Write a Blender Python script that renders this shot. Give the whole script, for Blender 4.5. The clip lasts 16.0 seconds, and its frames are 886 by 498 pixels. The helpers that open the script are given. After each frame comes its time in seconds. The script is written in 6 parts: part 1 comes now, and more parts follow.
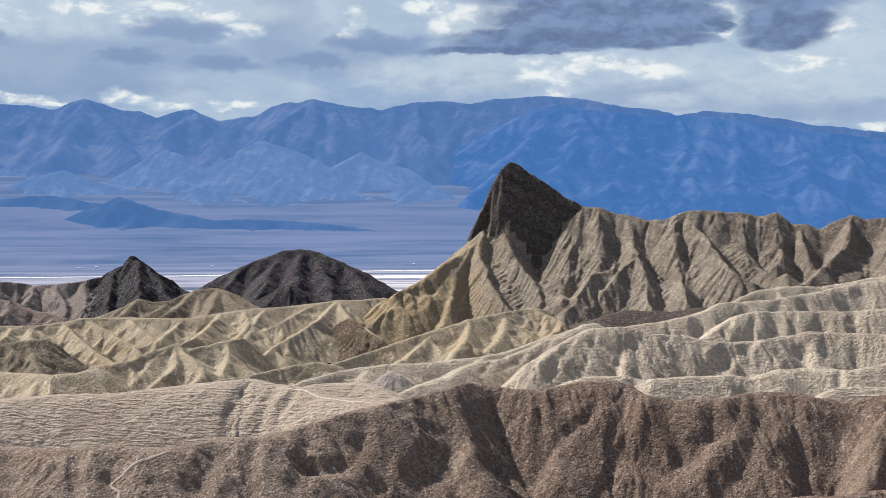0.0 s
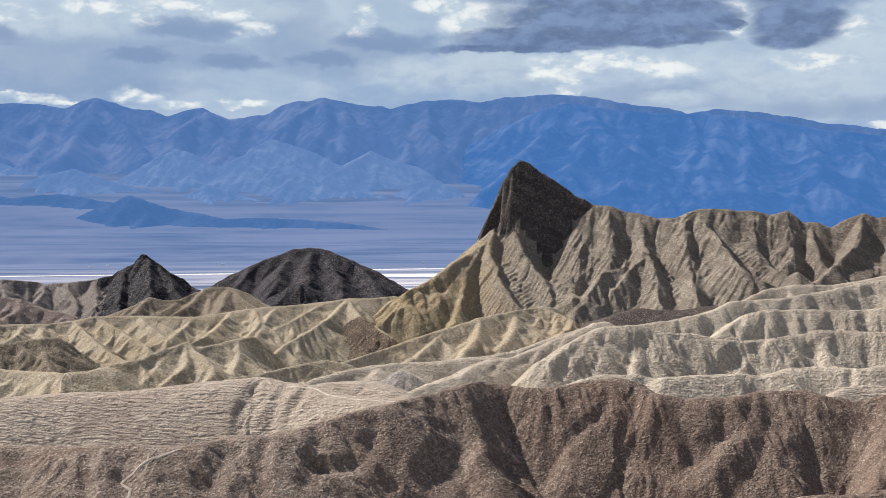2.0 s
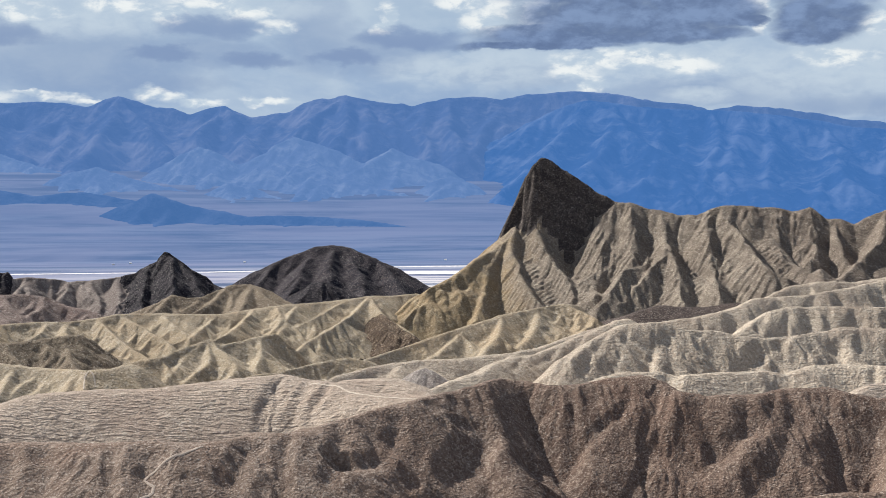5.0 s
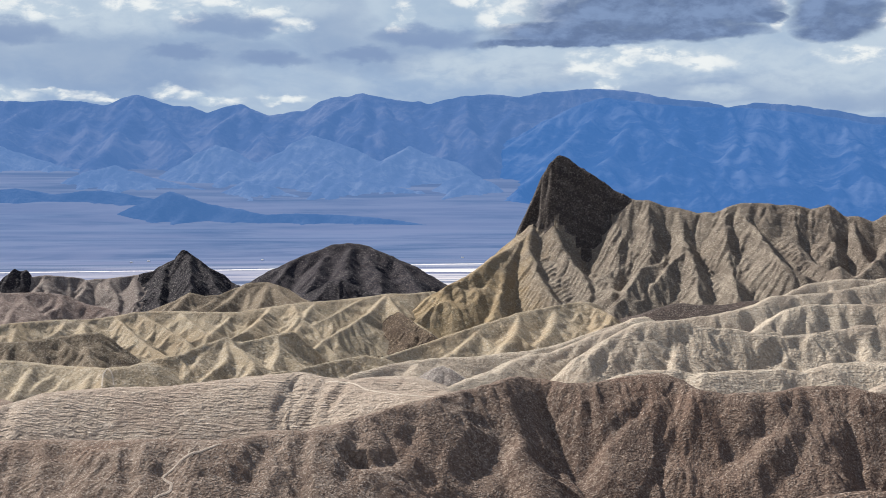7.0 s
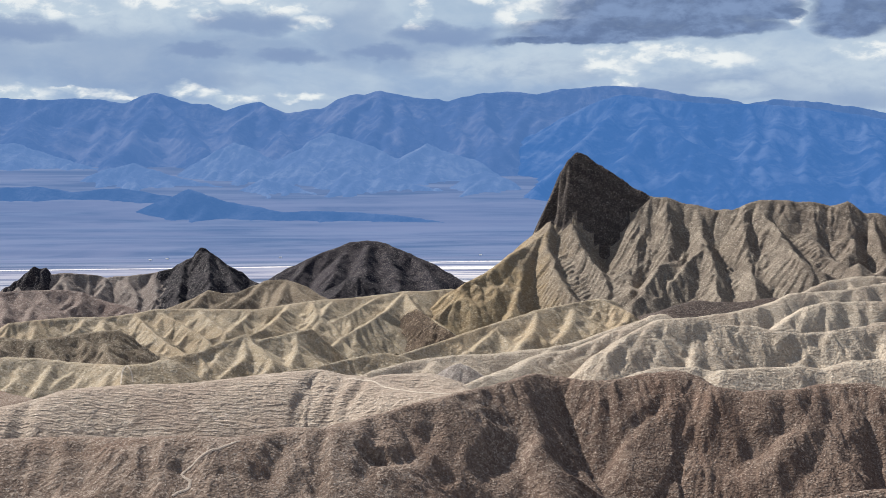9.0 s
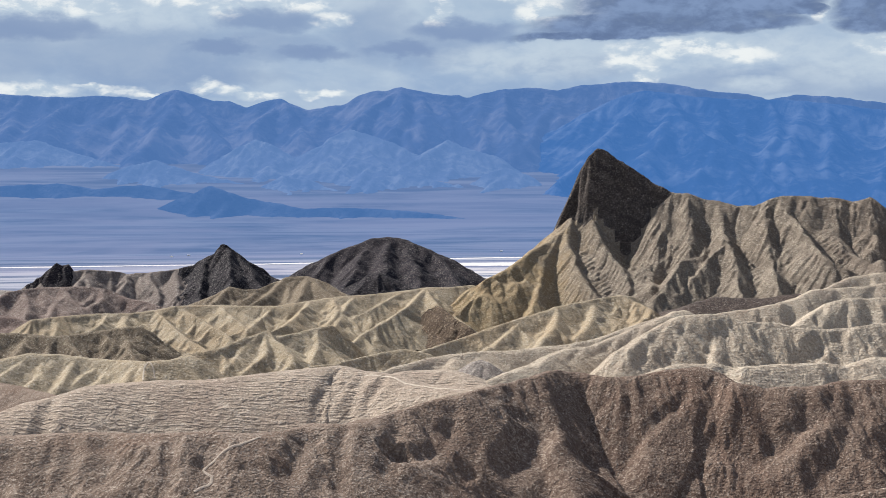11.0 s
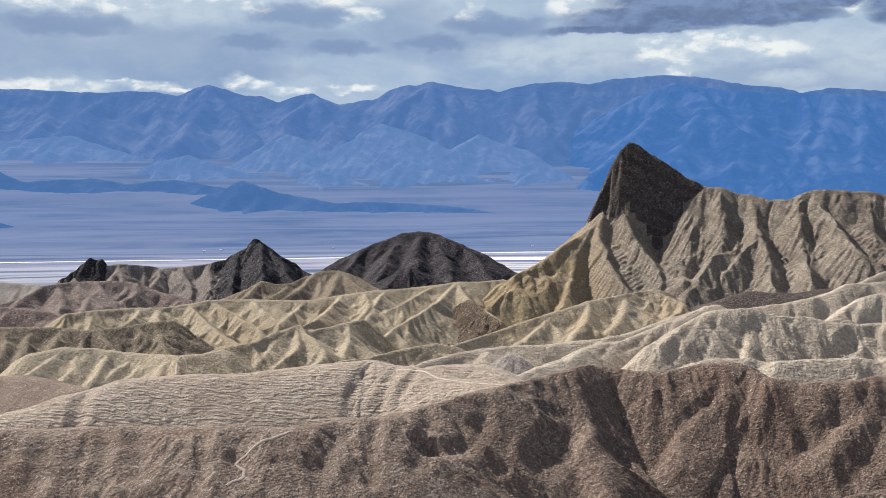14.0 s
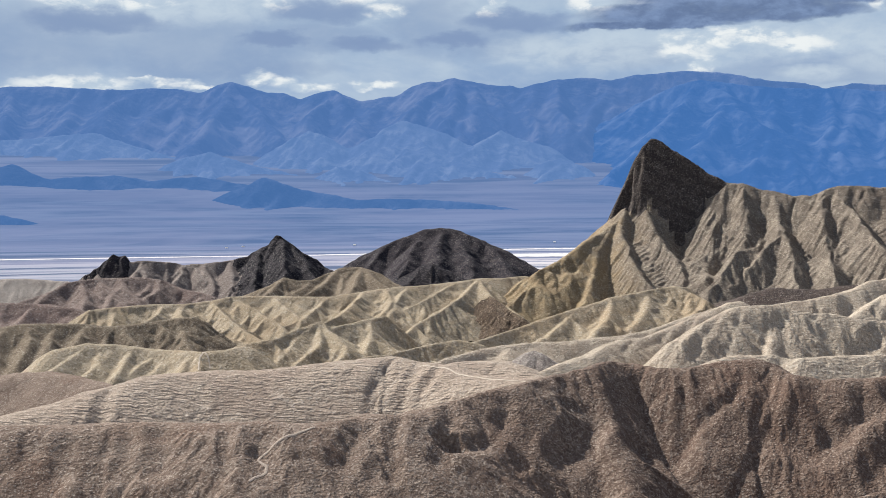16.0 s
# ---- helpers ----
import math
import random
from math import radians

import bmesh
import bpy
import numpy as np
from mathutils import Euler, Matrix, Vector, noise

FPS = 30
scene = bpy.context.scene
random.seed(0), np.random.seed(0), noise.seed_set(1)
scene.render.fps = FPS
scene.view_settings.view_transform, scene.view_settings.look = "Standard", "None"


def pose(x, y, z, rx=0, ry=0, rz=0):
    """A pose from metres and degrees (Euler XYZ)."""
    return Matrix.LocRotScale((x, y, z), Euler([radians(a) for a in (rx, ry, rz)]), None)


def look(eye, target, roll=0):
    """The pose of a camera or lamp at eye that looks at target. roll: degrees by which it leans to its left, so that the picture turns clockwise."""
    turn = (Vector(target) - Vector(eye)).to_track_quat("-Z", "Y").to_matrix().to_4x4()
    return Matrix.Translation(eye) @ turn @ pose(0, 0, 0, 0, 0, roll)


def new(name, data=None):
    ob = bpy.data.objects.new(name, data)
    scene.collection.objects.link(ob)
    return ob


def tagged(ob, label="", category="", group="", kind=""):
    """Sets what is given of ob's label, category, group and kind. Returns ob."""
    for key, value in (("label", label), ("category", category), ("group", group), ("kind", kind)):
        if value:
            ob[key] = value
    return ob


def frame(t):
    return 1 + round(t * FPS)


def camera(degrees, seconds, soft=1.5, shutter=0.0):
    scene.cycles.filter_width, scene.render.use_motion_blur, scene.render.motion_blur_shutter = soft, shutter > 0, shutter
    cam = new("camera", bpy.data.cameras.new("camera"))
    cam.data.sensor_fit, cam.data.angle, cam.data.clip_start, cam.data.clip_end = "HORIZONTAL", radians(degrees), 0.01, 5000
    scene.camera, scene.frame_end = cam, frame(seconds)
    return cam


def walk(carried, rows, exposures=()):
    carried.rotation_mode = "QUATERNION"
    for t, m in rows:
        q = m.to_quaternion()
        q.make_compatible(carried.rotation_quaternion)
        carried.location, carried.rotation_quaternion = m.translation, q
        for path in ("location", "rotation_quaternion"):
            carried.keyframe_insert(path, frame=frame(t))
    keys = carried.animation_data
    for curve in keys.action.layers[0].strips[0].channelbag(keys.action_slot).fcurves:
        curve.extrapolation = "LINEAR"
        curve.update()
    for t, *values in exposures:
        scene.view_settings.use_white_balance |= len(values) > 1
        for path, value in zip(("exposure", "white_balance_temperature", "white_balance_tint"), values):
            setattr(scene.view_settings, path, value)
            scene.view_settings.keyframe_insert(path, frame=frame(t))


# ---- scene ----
cam = camera(36.0, 16.0, soft=0.5)
EYE, TILT = 100.0, -1.09
ROWS = [
    (0.0, 0.0, 0.0, 0.0), (0.5, 0.105, -0.015, 0.0), (1.0, 0.188, -0.028, 0.003), (1.5, 0.303, -0.043, 0.006),
    (2.0, 0.436, -0.065, 0.013), (2.5, 0.573, -0.085, 0.03), (3.0, 0.718, -0.103, 0.05), (3.5, 0.876, -0.121, 0.066),
    (4.0, 1.037, -0.139, 0.08), (6.5, 1.86, -0.242, 0.13), (7.0, 2.063, -0.267, 0.14), (7.5, 2.264, -0.298, 0.155),
    (8.0, 2.47, -0.33, 0.17), (8.5, 2.672, -0.357, 0.182), (9.0, 2.815, -0.376, 0.195), (11.5, 3.928, -0.566, 0.272),
    (12.0, 4.165, -0.605, 0.284), (12.5, 4.39, -0.647, 0.293), (13.0, 4.545, -0.676, 0.294), (13.5, 4.768, -0.715, 0.296),
    (14.0, 4.999, -0.754, 0.302), (14.5, 5.236, -0.791, 0.314), (15.0, 5.461, -0.829, 0.33), (15.5, 5.686, -0.863, 0.338),
    (16.0, 5.913, -0.895, 0.346),
]
walk(cam, [(t, pose(0, 0, EYE, TILT) @ pose(0, 0, 0, 90 + pitch, roll, yaw)) for t, yaw, pitch, roll in ROWS],
     exposures=[(0.0, 0.45), (16.0, 0.45)])

# ---- light: a high sun from the left, partly behind the peak, and a cloudy sky ----
SUN_AZ, SUN_EL = radians(-53), radians(44)        # azimuth from the view's middle, clockwise
sun = new("sun", bpy.data.lights.new("sun", "SUN"))
sun.data.energy, sun.data.angle, sun.data.color = 5.0, radians(1.2), (1.0, 0.95, 0.87)
SUN_DIR = Vector((math.cos(SUN_EL) * math.sin(SUN_AZ), math.cos(SUN_EL) * math.cos(SUN_AZ), math.sin(SUN_EL)))
sun.matrix_world = look(SUN_DIR * 900, (0, 0, 0))


class Nodes:
    """Short hand for building a node tree."""

    def __init__(self, tree):
        self.tree = tree
        tree.nodes.clear()

    def put(self, value, socket):
        if isinstance(value, bpy.types.NodeSocket):
            self.tree.links.new(value, socket)
        elif value is not None:
            if isinstance(value, tuple) and len(value) == 3 and socket.type == "RGBA":
                value = (*value, 1.0)
            socket.default_value = value

    def node(self, kind, out=0, settings=(), **inputs):
        n = self.tree.nodes.new(kind)
        for key, value in dict(settings).items():
            setattr(n, key, value)
        for key, value in inputs.items():
            self.put(value, n.inputs[key.replace("_", " ")])
        return n.outputs[out]

    def math(self, op, a, b=None, c=None, clamp=False):
        n = self.tree.nodes.new("ShaderNodeMath")
        n.operation, n.use_clamp = op, clamp
        for i, v in enumerate((a, b, c)):
            if v is not None:
                self.put(v, n.inputs[i])
        return n.outputs[0]

    def vec(self, op, a, b=None):
        n = self.tree.nodes.new("ShaderNodeVectorMath")
        n.operation = op
        self.put(a, n.inputs[0])
        if b is not None:
            self.put(b, n.inputs[1])
        return n.outputs[0]

    def mix(self, fac, a, b, blend="MIX"):
        n = self.tree.nodes.new("ShaderNodeMix")
        n.data_type, n.blend_type = "RGBA", blend
        self.put(fac, n.inputs[0])
        self.put(a, n.inputs[6])
        self.put(b, n.inputs[7])
        return n.outputs[2]

    def step(self, v, lo, hi, a=0.0, b=1.0):
        n = self.tree.nodes.new("ShaderNodeMapRange")
        n.interpolation_type = "SMOOTHSTEP"
        for i, x in enumerate((v, lo, hi, a, b)):
            self.put(x, n.inputs[i])
        return n.outputs[0]

    def noise(self, vector, scale, detail=4.0, rough=0.55, warp=0.0, out=0):
        return self.node("ShaderNodeTexNoise", out, Vector=vector, Scale=scale, Detail=detail, Roughness=rough, Distortion=warp)

    def xyz(self, x, y, z):
        return self.node("ShaderNodeCombineXYZ", X=x, Y=y, Z=z)


def make_sky():
    world = bpy.data.worlds.new("sky")
    scene.world = world
    world.use_nodes = True
    n = Nodes(world.node_tree)
    sky = n.node("ShaderNodeTexSky", settings=dict(sky_type="NISHITA", sun_disc=False, sun_elevation=SUN_EL, sun_rotation=SUN_AZ,
                                                   altitude=200.0, air_density=1.0, dust_density=2.0))
    clear = n.mix(1.0, sky, (0.06, 0.06, 0.06), "MULTIPLY")
    way = n.node("ShaderNodeTexCoord", 0)
    sep = n.tree.nodes.new("ShaderNodeSeparateXYZ")
    n.put(way, sep.inputs[0])
    az = n.math("MULTIPLY", n.math("ARCTAN2", sep.outputs[0], sep.outputs[1]), 57.3)      # degrees
    el = n.math("MULTIPLY", n.math("ARCSINE", sep.outputs[2]), 57.3)
    flat = n.xyz(az, n.math("MULTIPLY", el, 2.0), 0.0)
    wob = n.vec("SUBTRACT", n.noise(flat, 0.75, 7.0, 0.56, out=1), (0.5, 0.5, 0.5))
    fine = n.noise(flat, 0.75, 8.0, 0.6, 0.3)
    broad = n.noise(n.vec("ADD", flat, (31.0, 7.0, 0.0)), 0.14, 5.0, 0.55, 0.3)
    sw = n.tree.nodes.new("ShaderNodeSeparateXYZ")
    n.put(wob, sw.inputs[0])
    az_w = n.math("ADD", az, n.math("MULTIPLY", sw.outputs[0], 2.2))
    el_w = n.math("ADD", el, n.math("MULTIPLY", sw.outputs[1], 1.0))
    # the clouds' own relief: a lit side towards the sun
    lit = n.math("SUBTRACT", fine, n.noise(n.vec("ADD", flat, (0.5, -1.0, 0.0)), 0.75, 8.0, 0.6, 0.3))

    def blobs(items, soft, calm=0.0):
        out = None
        for x, y, rx, ry in items:
            u = n.math("DIVIDE", n.math("SUBTRACT", n.math("ADD", n.math("MULTIPLY", az_w, 1 - calm), n.math("MULTIPLY", az, calm)), x), rx)
            v = n.math("DIVIDE", n.math("SUBTRACT", n.math("ADD", n.math("MULTIPLY", el_w, 1 - calm), n.math("MULTIPLY", el, calm)), y), ry)
            d = n.math("ADD", n.math("MULTIPLY", u, u), n.math("MULTIPLY", v, v))
            one = n.step(d, 1.0 + soft, 1.0 - soft)
            out = one if out is None else n.math("MAXIMUM", out, one)
        return out

    colour = n.mix(n.step(el, 3.0, 10.0), SKY_LOW, SKY_HIGH)
    colour = n.mix(n.math("MULTIPLY", n.step(broad, 0.42, 0.66), 0.6), colour, SKY_PALE)
    colour = n.mix(n.math("MULTIPLY", n.step(fine, 0.4, 0.75), 0.3), colour, SKY_PALE)
    colour = n.mix(n.math("MULTIPLY", blobs(GREYS, 0.9), 0.45), colour, SKY_BLUE)
    colour = n.mix(n.math("MULTIPLY", blobs(PALES, 0.95, 0.5), n.step(fine, 0.3, 0.65, 0.35, 0.85)), colour, SKY_GLOW)
    puff = n.math("MULTIPLY", blobs(WHITES, 0.8, 0.25), n.step(fine, 0.3, 0.6, 0.3, 0.92), clamp=True)
    colour = n.mix(puff, colour, n.mix(n.step(lit, -0.12, 0.1), SKY_PALE, SKY_WHITE))
    colour = n.mix(n.math("MULTIPLY", blobs(BASES, 0.8), 0.75), colour, SKY_BLUE)
    dcol = n.mix(n.step(n.math("ADD", lit, n.math("MULTIPLY", n.math("SUBTRACT", el, 7.6), 0.05)), -0.18, 0.26), SKY_DARK, SKY_BLUE)
    colour = n.mix(n.math("MULTIPLY", n.math("MULTIPLY", blobs(DARKS, 0.5, 0.45), n.step(fine, 0.2, 0.5, 0.75, 1.0)), 0.95), colour, dcol)
    cover = n.step(broad, 0.40, 0.58)                 # overhead and behind: unseen broken cloud, sunlit from the front, added as fill light
    rest = n.mix(n.math("MULTIPLY", cover, 0.4), clear, SKY_SUNLIT)
    colour = n.mix(n.step(el, 10.0, 22.0), colour, rest)
    colour = n.mix(n.step(n.math("ABSOLUTE", az), 35.0, 75.0), colour, rest)
    out = n.node("ShaderNodeBackground", Color=colour, Strength=1.0)
    o = n.tree.nodes.new("ShaderNodeOutputWorld")
    n.tree.links.new(out, o.inputs[0])


SKY_LOW, SKY_HIGH, SKY_PALE, SKY_WHITE = (0.212, 0.300, 0.450), (0.300, 0.385, 0.488), (0.400, 0.475, 0.548), (0.64, 0.665, 0.665)
SKY_SUNLIT = (0.42, 0.46, 0.52)
SKY_GLOW = (0.405, 0.478, 0.550)
SKY_BLUE, SKY_DARK = (0.155, 0.222, 0.365), (0.088, 0.132, 0.240)
# azimuth and elevation of the clouds' middles, half width and half height (degrees)
GREYS = [(-15.8, 6.4, 4.50, 1.42), (-11.1, 6.8, 3.08, 0.62), (-6.7, 7.8, 1.66, 1.66), (-3.8, 6.9, 2.61, 0.95), (1.4, 6.0, 2.84, 0.47), (10.7, 5.3, 4.74, 0.62), (15.6, 4.6, 4.03, 0.47), (-22.6, 6.6, 4.74, 1.42), (-14.0, 5.6, 3.32, 0.47)]
PALES = [(7.5, 6.4, 5.69, 0.81), (14.3, 6.0, 4.50, 1.09), (-17.1, 8.2, 4.50, 0.81), (-10.8, 8.7, 4.74, 0.62), (-0.1, 6.2, 3.79, 0.71), (16.9, 7.5, 1.42, 1.42), (1.8, 8.5, 2.13, 0.95), (9.3, 5.1, 1.42, 0.33)]
WHITES = [(-12.6, 8.3, 0.62, 0.33), (-11.1, 8.9, 1.42, 0.24), (-9.3, 8.5, 0.81, 0.28), (-8.2, 7.9, 0.81, 0.28), (-3.7, 8.3, 0.33, 0.62), (-4.0, 7.9, 0.43, 0.24), (-0.6, 9.0, 0.85, 0.38), (0.5, 8.2, 1.04, 0.47), (1.1, 8.7, 0.71, 0.43), (2.4, 8.3, 1.04, 0.62), (3.0, 8.9, 0.85, 0.43), (6.1, 6.6, 2.61, 0.33), (4.1, 6.2, 1.09, 0.43), (4.8, 5.6, 0.52, 0.43), (8.9, 6.3, 1.19, 0.28), (11.8, 8.3, 0.33, 0.71), (16.2, 7.8, 0.52, 0.38), (11.4, 8.7, 0.52, 0.33), (14.7, 6.5, 1.42, 0.33), (-17.1, 5.0, 1.19, 0.19), (-18.0, 5.1, 0.71, 0.14), (-16.0, 4.8, 0.81, 0.12), (-13.5, 5.2, 0.81, 0.28), (-12.6, 5.0, 0.62, 0.24), (-11.4, 4.8, 0.95, 0.19), (-8.5, 4.9, 1.04, 0.17), (-9.2, 4.7, 0.47, 0.14), (17.4, 3.8, 0.95, 0.19), (-20.9, 4.9, 2.13, 0.28), (-23.6, 4.5, 1.42, 0.24), (-19.7, 8.3, 2.84, 0.38), (-14.7, 8.7, 1.42, 0.24)]
BASES = [(-10.9, 7.9, 2.04, 0.47), (-8.9, 6.5, 1.52, 0.31), (-5.4, 6.7, 1.33, 0.31), (-2.7, 7.5, 2.13, 0.43), (-12.9, 6.8, 1.42, 0.28), (2.1, 7.3, 2.37, 0.33), (-20.1, 7.4, 2.61, 0.47)]
DARKS = [(6.4, 8.4, 4.74, 1.04), (4.9, 7.7, 4.74, 0.52), (2.8, 7.2, 3.55, 0.19), (7.9, 7.6, 3.55, 0.38), (10.0, 8.4, 1.90, 0.71), (11.3, 8.0, 0.81, 0.21), (14.1, 8.1, 1.85, 1.00), (13.8, 7.4, 1.42, 0.38), (6.8, 10.0, 6.16, 1.66), (14.5, 9.8, 2.84, 1.42)]
make_sky()


# ---- materials ----
def material(name):
    m = bpy.data.materials.new(name)
    m.use_nodes = True
    return m, Nodes(m.node_tree)


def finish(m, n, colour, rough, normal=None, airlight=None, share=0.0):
    """Output of a matt surface; airlight mixes in a blue glow painted as the haze of kilometres of air in front of far
    land.
    """
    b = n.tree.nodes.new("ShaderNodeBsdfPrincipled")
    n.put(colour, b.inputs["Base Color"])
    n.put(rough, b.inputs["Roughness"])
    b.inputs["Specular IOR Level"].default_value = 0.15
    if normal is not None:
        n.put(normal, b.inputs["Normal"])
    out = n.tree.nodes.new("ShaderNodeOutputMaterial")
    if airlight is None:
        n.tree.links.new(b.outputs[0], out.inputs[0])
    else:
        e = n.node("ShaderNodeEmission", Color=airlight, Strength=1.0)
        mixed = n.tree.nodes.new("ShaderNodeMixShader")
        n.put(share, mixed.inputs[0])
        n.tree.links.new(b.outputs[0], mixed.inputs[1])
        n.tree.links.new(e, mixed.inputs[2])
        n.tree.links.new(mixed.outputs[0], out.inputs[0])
    return m


def clay(name, base, dark, light, tint=None, size=1.0, bump=0.5, ripple=0.0, strata=0.0, contrast=1.0, clod=0.3, zones=()):
    """Weathered clay: blotches, fine crackled crust, faint beds, wash lines."""
    m, n = material(name)
    at = n.node("ShaderNodeNewGeometry", 0)
    broad = n.noise(at, 0.045 / size, 5.0, 0.6, 0.5)
    mid = n.noise(at, 0.28 / size, 6.0, 0.65, 0.3)
    fine = n.noise(at, 2.2 / size, 2.0, 0.6, 0.2)
    if zones:                                        # the base, dark and pale colours change along the ridge
        place = n.tree.nodes.new("ShaderNodeSeparateXYZ")
        n.put(at, place.inputs[0])
        for axis, lo, hi, wander, base_2, dark_2, light_2 in zones:
            soft = n.math("ADD", place.outputs[axis], n.math("MULTIPLY", n.math("SUBTRACT", mid, 0.5), wander))
            soft = n.math("ADD", soft, n.math("MULTIPLY", n.math("SUBTRACT", broad, 0.5), wander * 2))
            f = n.step(soft, lo, hi)
            base, dark, light = n.mix(f, base, base_2), n.mix(f, dark, dark_2), n.mix(f, light, light_2)
    colour = n.mix(n.step(broad, 0.5 - 0.11 / contrast, 0.5 + 0.13 / contrast), dark, base)
    colour = n.mix(n.math("MULTIPLY", n.step(mid, 0.46, 0.68), 0.45), colour, light)
    colour = n.mix(n.math("MULTIPLY", n.step(fine, 0.5, 0.34), 0.7), colour, dark)
    crust = n.noise(n.vec("ADD", at, (7.0, 31.0, 2.0)), 1.3 / size, 3.0, 0.6, 0.4)
    colour = n.mix(n.math("MULTIPLY", n.step(crust, 0.51, 0.62), 0.6), colour, light)
    if tint is not None:
        patch = n.noise(n.vec("ADD", at, (53.0, 11.0, 5.0)), 0.05 / size, 7.0, 0.62, 0.6)
        colour = n.mix(n.math("MULTIPLY", n.step(patch, 0.48, 0.64), 0.6), colour, tint)
    deep = n.mix(0.5, dark, (0.0, 0.0, 0.0))
    pit = n.noise(n.vec("ADD", at, (19.0, 3.0, 41.0)), 1.25 / size, 3.0, 0.62, 0.6)
    colour = n.mix(n.math("MULTIPLY", n.step(pit, 0.43, 0.32), 0.75), colour, deep)
    grain = n.noise(n.vec("ADD", at, (3.0, 71.0, 9.0)), 3.3 / size, 2.0, 0.6, 0.3)
    colour = n.mix(n.math("MULTIPLY", n.step(grain, 0.46, 0.34), 0.7), colour, deep)
    colour = n.mix(n.math("MULTIPLY", n.step(grain, 0.55, 0.68), 0.55), colour, n.mix(0.35, light, (0.9, 0.86, 0.8)))
    speck = n.noise(at, 1.9 / size, 3.0, 0.8)
    colour = n.mix(n.math("MULTIPLY", n.step(speck, 0.55, 0.64), 0.65), colour, dark)
    if strata:
        sep = n.tree.nodes.new("ShaderNodeSeparateXYZ")
        n.put(at, sep.inputs[0])
        tilt = n.math("ADD", n.math("MULTIPLY", sep.outputs[0], 0.5), sep.outputs[2])
        tilt = n.math("ADD", tilt, n.math("MULTIPLY", mid, 6.0))
        beds = n.noise(n.xyz(0.0, 0.0, tilt), 0.5 / size, 3.0, 0.7)
        colour = n.mix(n.math("MULTIPLY", n.step(beds, 0.45, 0.62), strata), colour, dark)
    bent = n.vec("ADD", at, n.vec("MULTIPLY", n.noise(at, 0.5 / size, 3.0, out=1), (1.6 * size, 1.6 * size, 1.6 * size)))
    cells = n.node("ShaderNodeTexVoronoi", settings=dict(feature="SMOOTH_F1"), Vector=n.vec("MULTIPLY", bent, (0.85, 1.0, 1.1)), Scale=2.3 / size, Smoothness=0.35, Detail=0.5, Roughness=0.5)
    rough = n.node("ShaderNodeTexNoise", settings=dict(noise_type="RIDGED_MULTIFRACTAL"), Vector=at, Scale=0.4 / size, Detail=2.0, Roughness=0.5)
    patchy = n.step(broad, 0.36, 0.62, 0.45, 1.0)
    colour = n.mix(n.math("MULTIPLY", n.math("MULTIPLY", n.step(cells, 0.3, 0.7), patchy), min(0.9, clod * 0.9)), colour, dark)
    height = n.math("SUBTRACT", n.math("MULTIPLY", rough, 0.06), n.math("MULTIPLY", cells, n.math("MULTIPLY", patchy, 0.4 * clod)))
    height = n.math("ADD", height, n.math("MULTIPLY", fine, 0.34))
    height = n.math("ADD", height, n.math("MULTIPLY", pit, 0.42))
    height = n.math("ADD", height, n.math("MULTIPLY", grain, 0.22))
    if ripple:
        sep = n.tree.nodes.new("ShaderNodeSeparateXYZ")
        n.put(at, sep.inputs[0])
        wave = n.noise(n.xyz(n.math("MULTIPLY", sep.outputs[0], 0.22), n.math("MULTIPLY", sep.outputs[1], 0.9), n.math("MULTIPLY", sep.outputs[2], 1.5)), 1.0, 1.5, 0.5, 0.6)
        height = n.math("ADD", height, n.math("MULTIPLY", wave, ripple))
        colour = n.mix(n.math("MULTIPLY", n.step(wave, 0.50, 0.40), min(0.6, ripple * 0.3)), colour, dark)
    bump_node = n.tree.nodes.new("ShaderNodeBump")
    bump_node.inputs["Strength"].default_value = bump
    bump_node.inputs["Distance"].default_value = 0.95 * size
    n.put(height, bump_node.inputs["Height"])
    return finish(m, n, colour, 0.95, bump_node.outputs[0])


def hazed_rock(name, base, light, air, share, size):
    """Far slopes with the haze of kilometres of air painted in, as bluish base colours and a blue glow."""
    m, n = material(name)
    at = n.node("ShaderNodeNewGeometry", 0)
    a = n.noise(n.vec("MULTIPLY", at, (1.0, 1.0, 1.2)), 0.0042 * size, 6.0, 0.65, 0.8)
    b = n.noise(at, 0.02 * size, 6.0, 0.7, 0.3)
    # pale patches stand in for sunlit slopes between cloud shadows
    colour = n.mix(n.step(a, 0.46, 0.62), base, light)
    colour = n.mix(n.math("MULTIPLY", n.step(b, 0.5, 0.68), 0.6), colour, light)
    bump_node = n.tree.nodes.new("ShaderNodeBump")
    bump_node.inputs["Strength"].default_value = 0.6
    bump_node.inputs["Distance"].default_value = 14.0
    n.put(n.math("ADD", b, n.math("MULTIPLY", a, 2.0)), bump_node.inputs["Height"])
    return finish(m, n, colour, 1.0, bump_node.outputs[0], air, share)


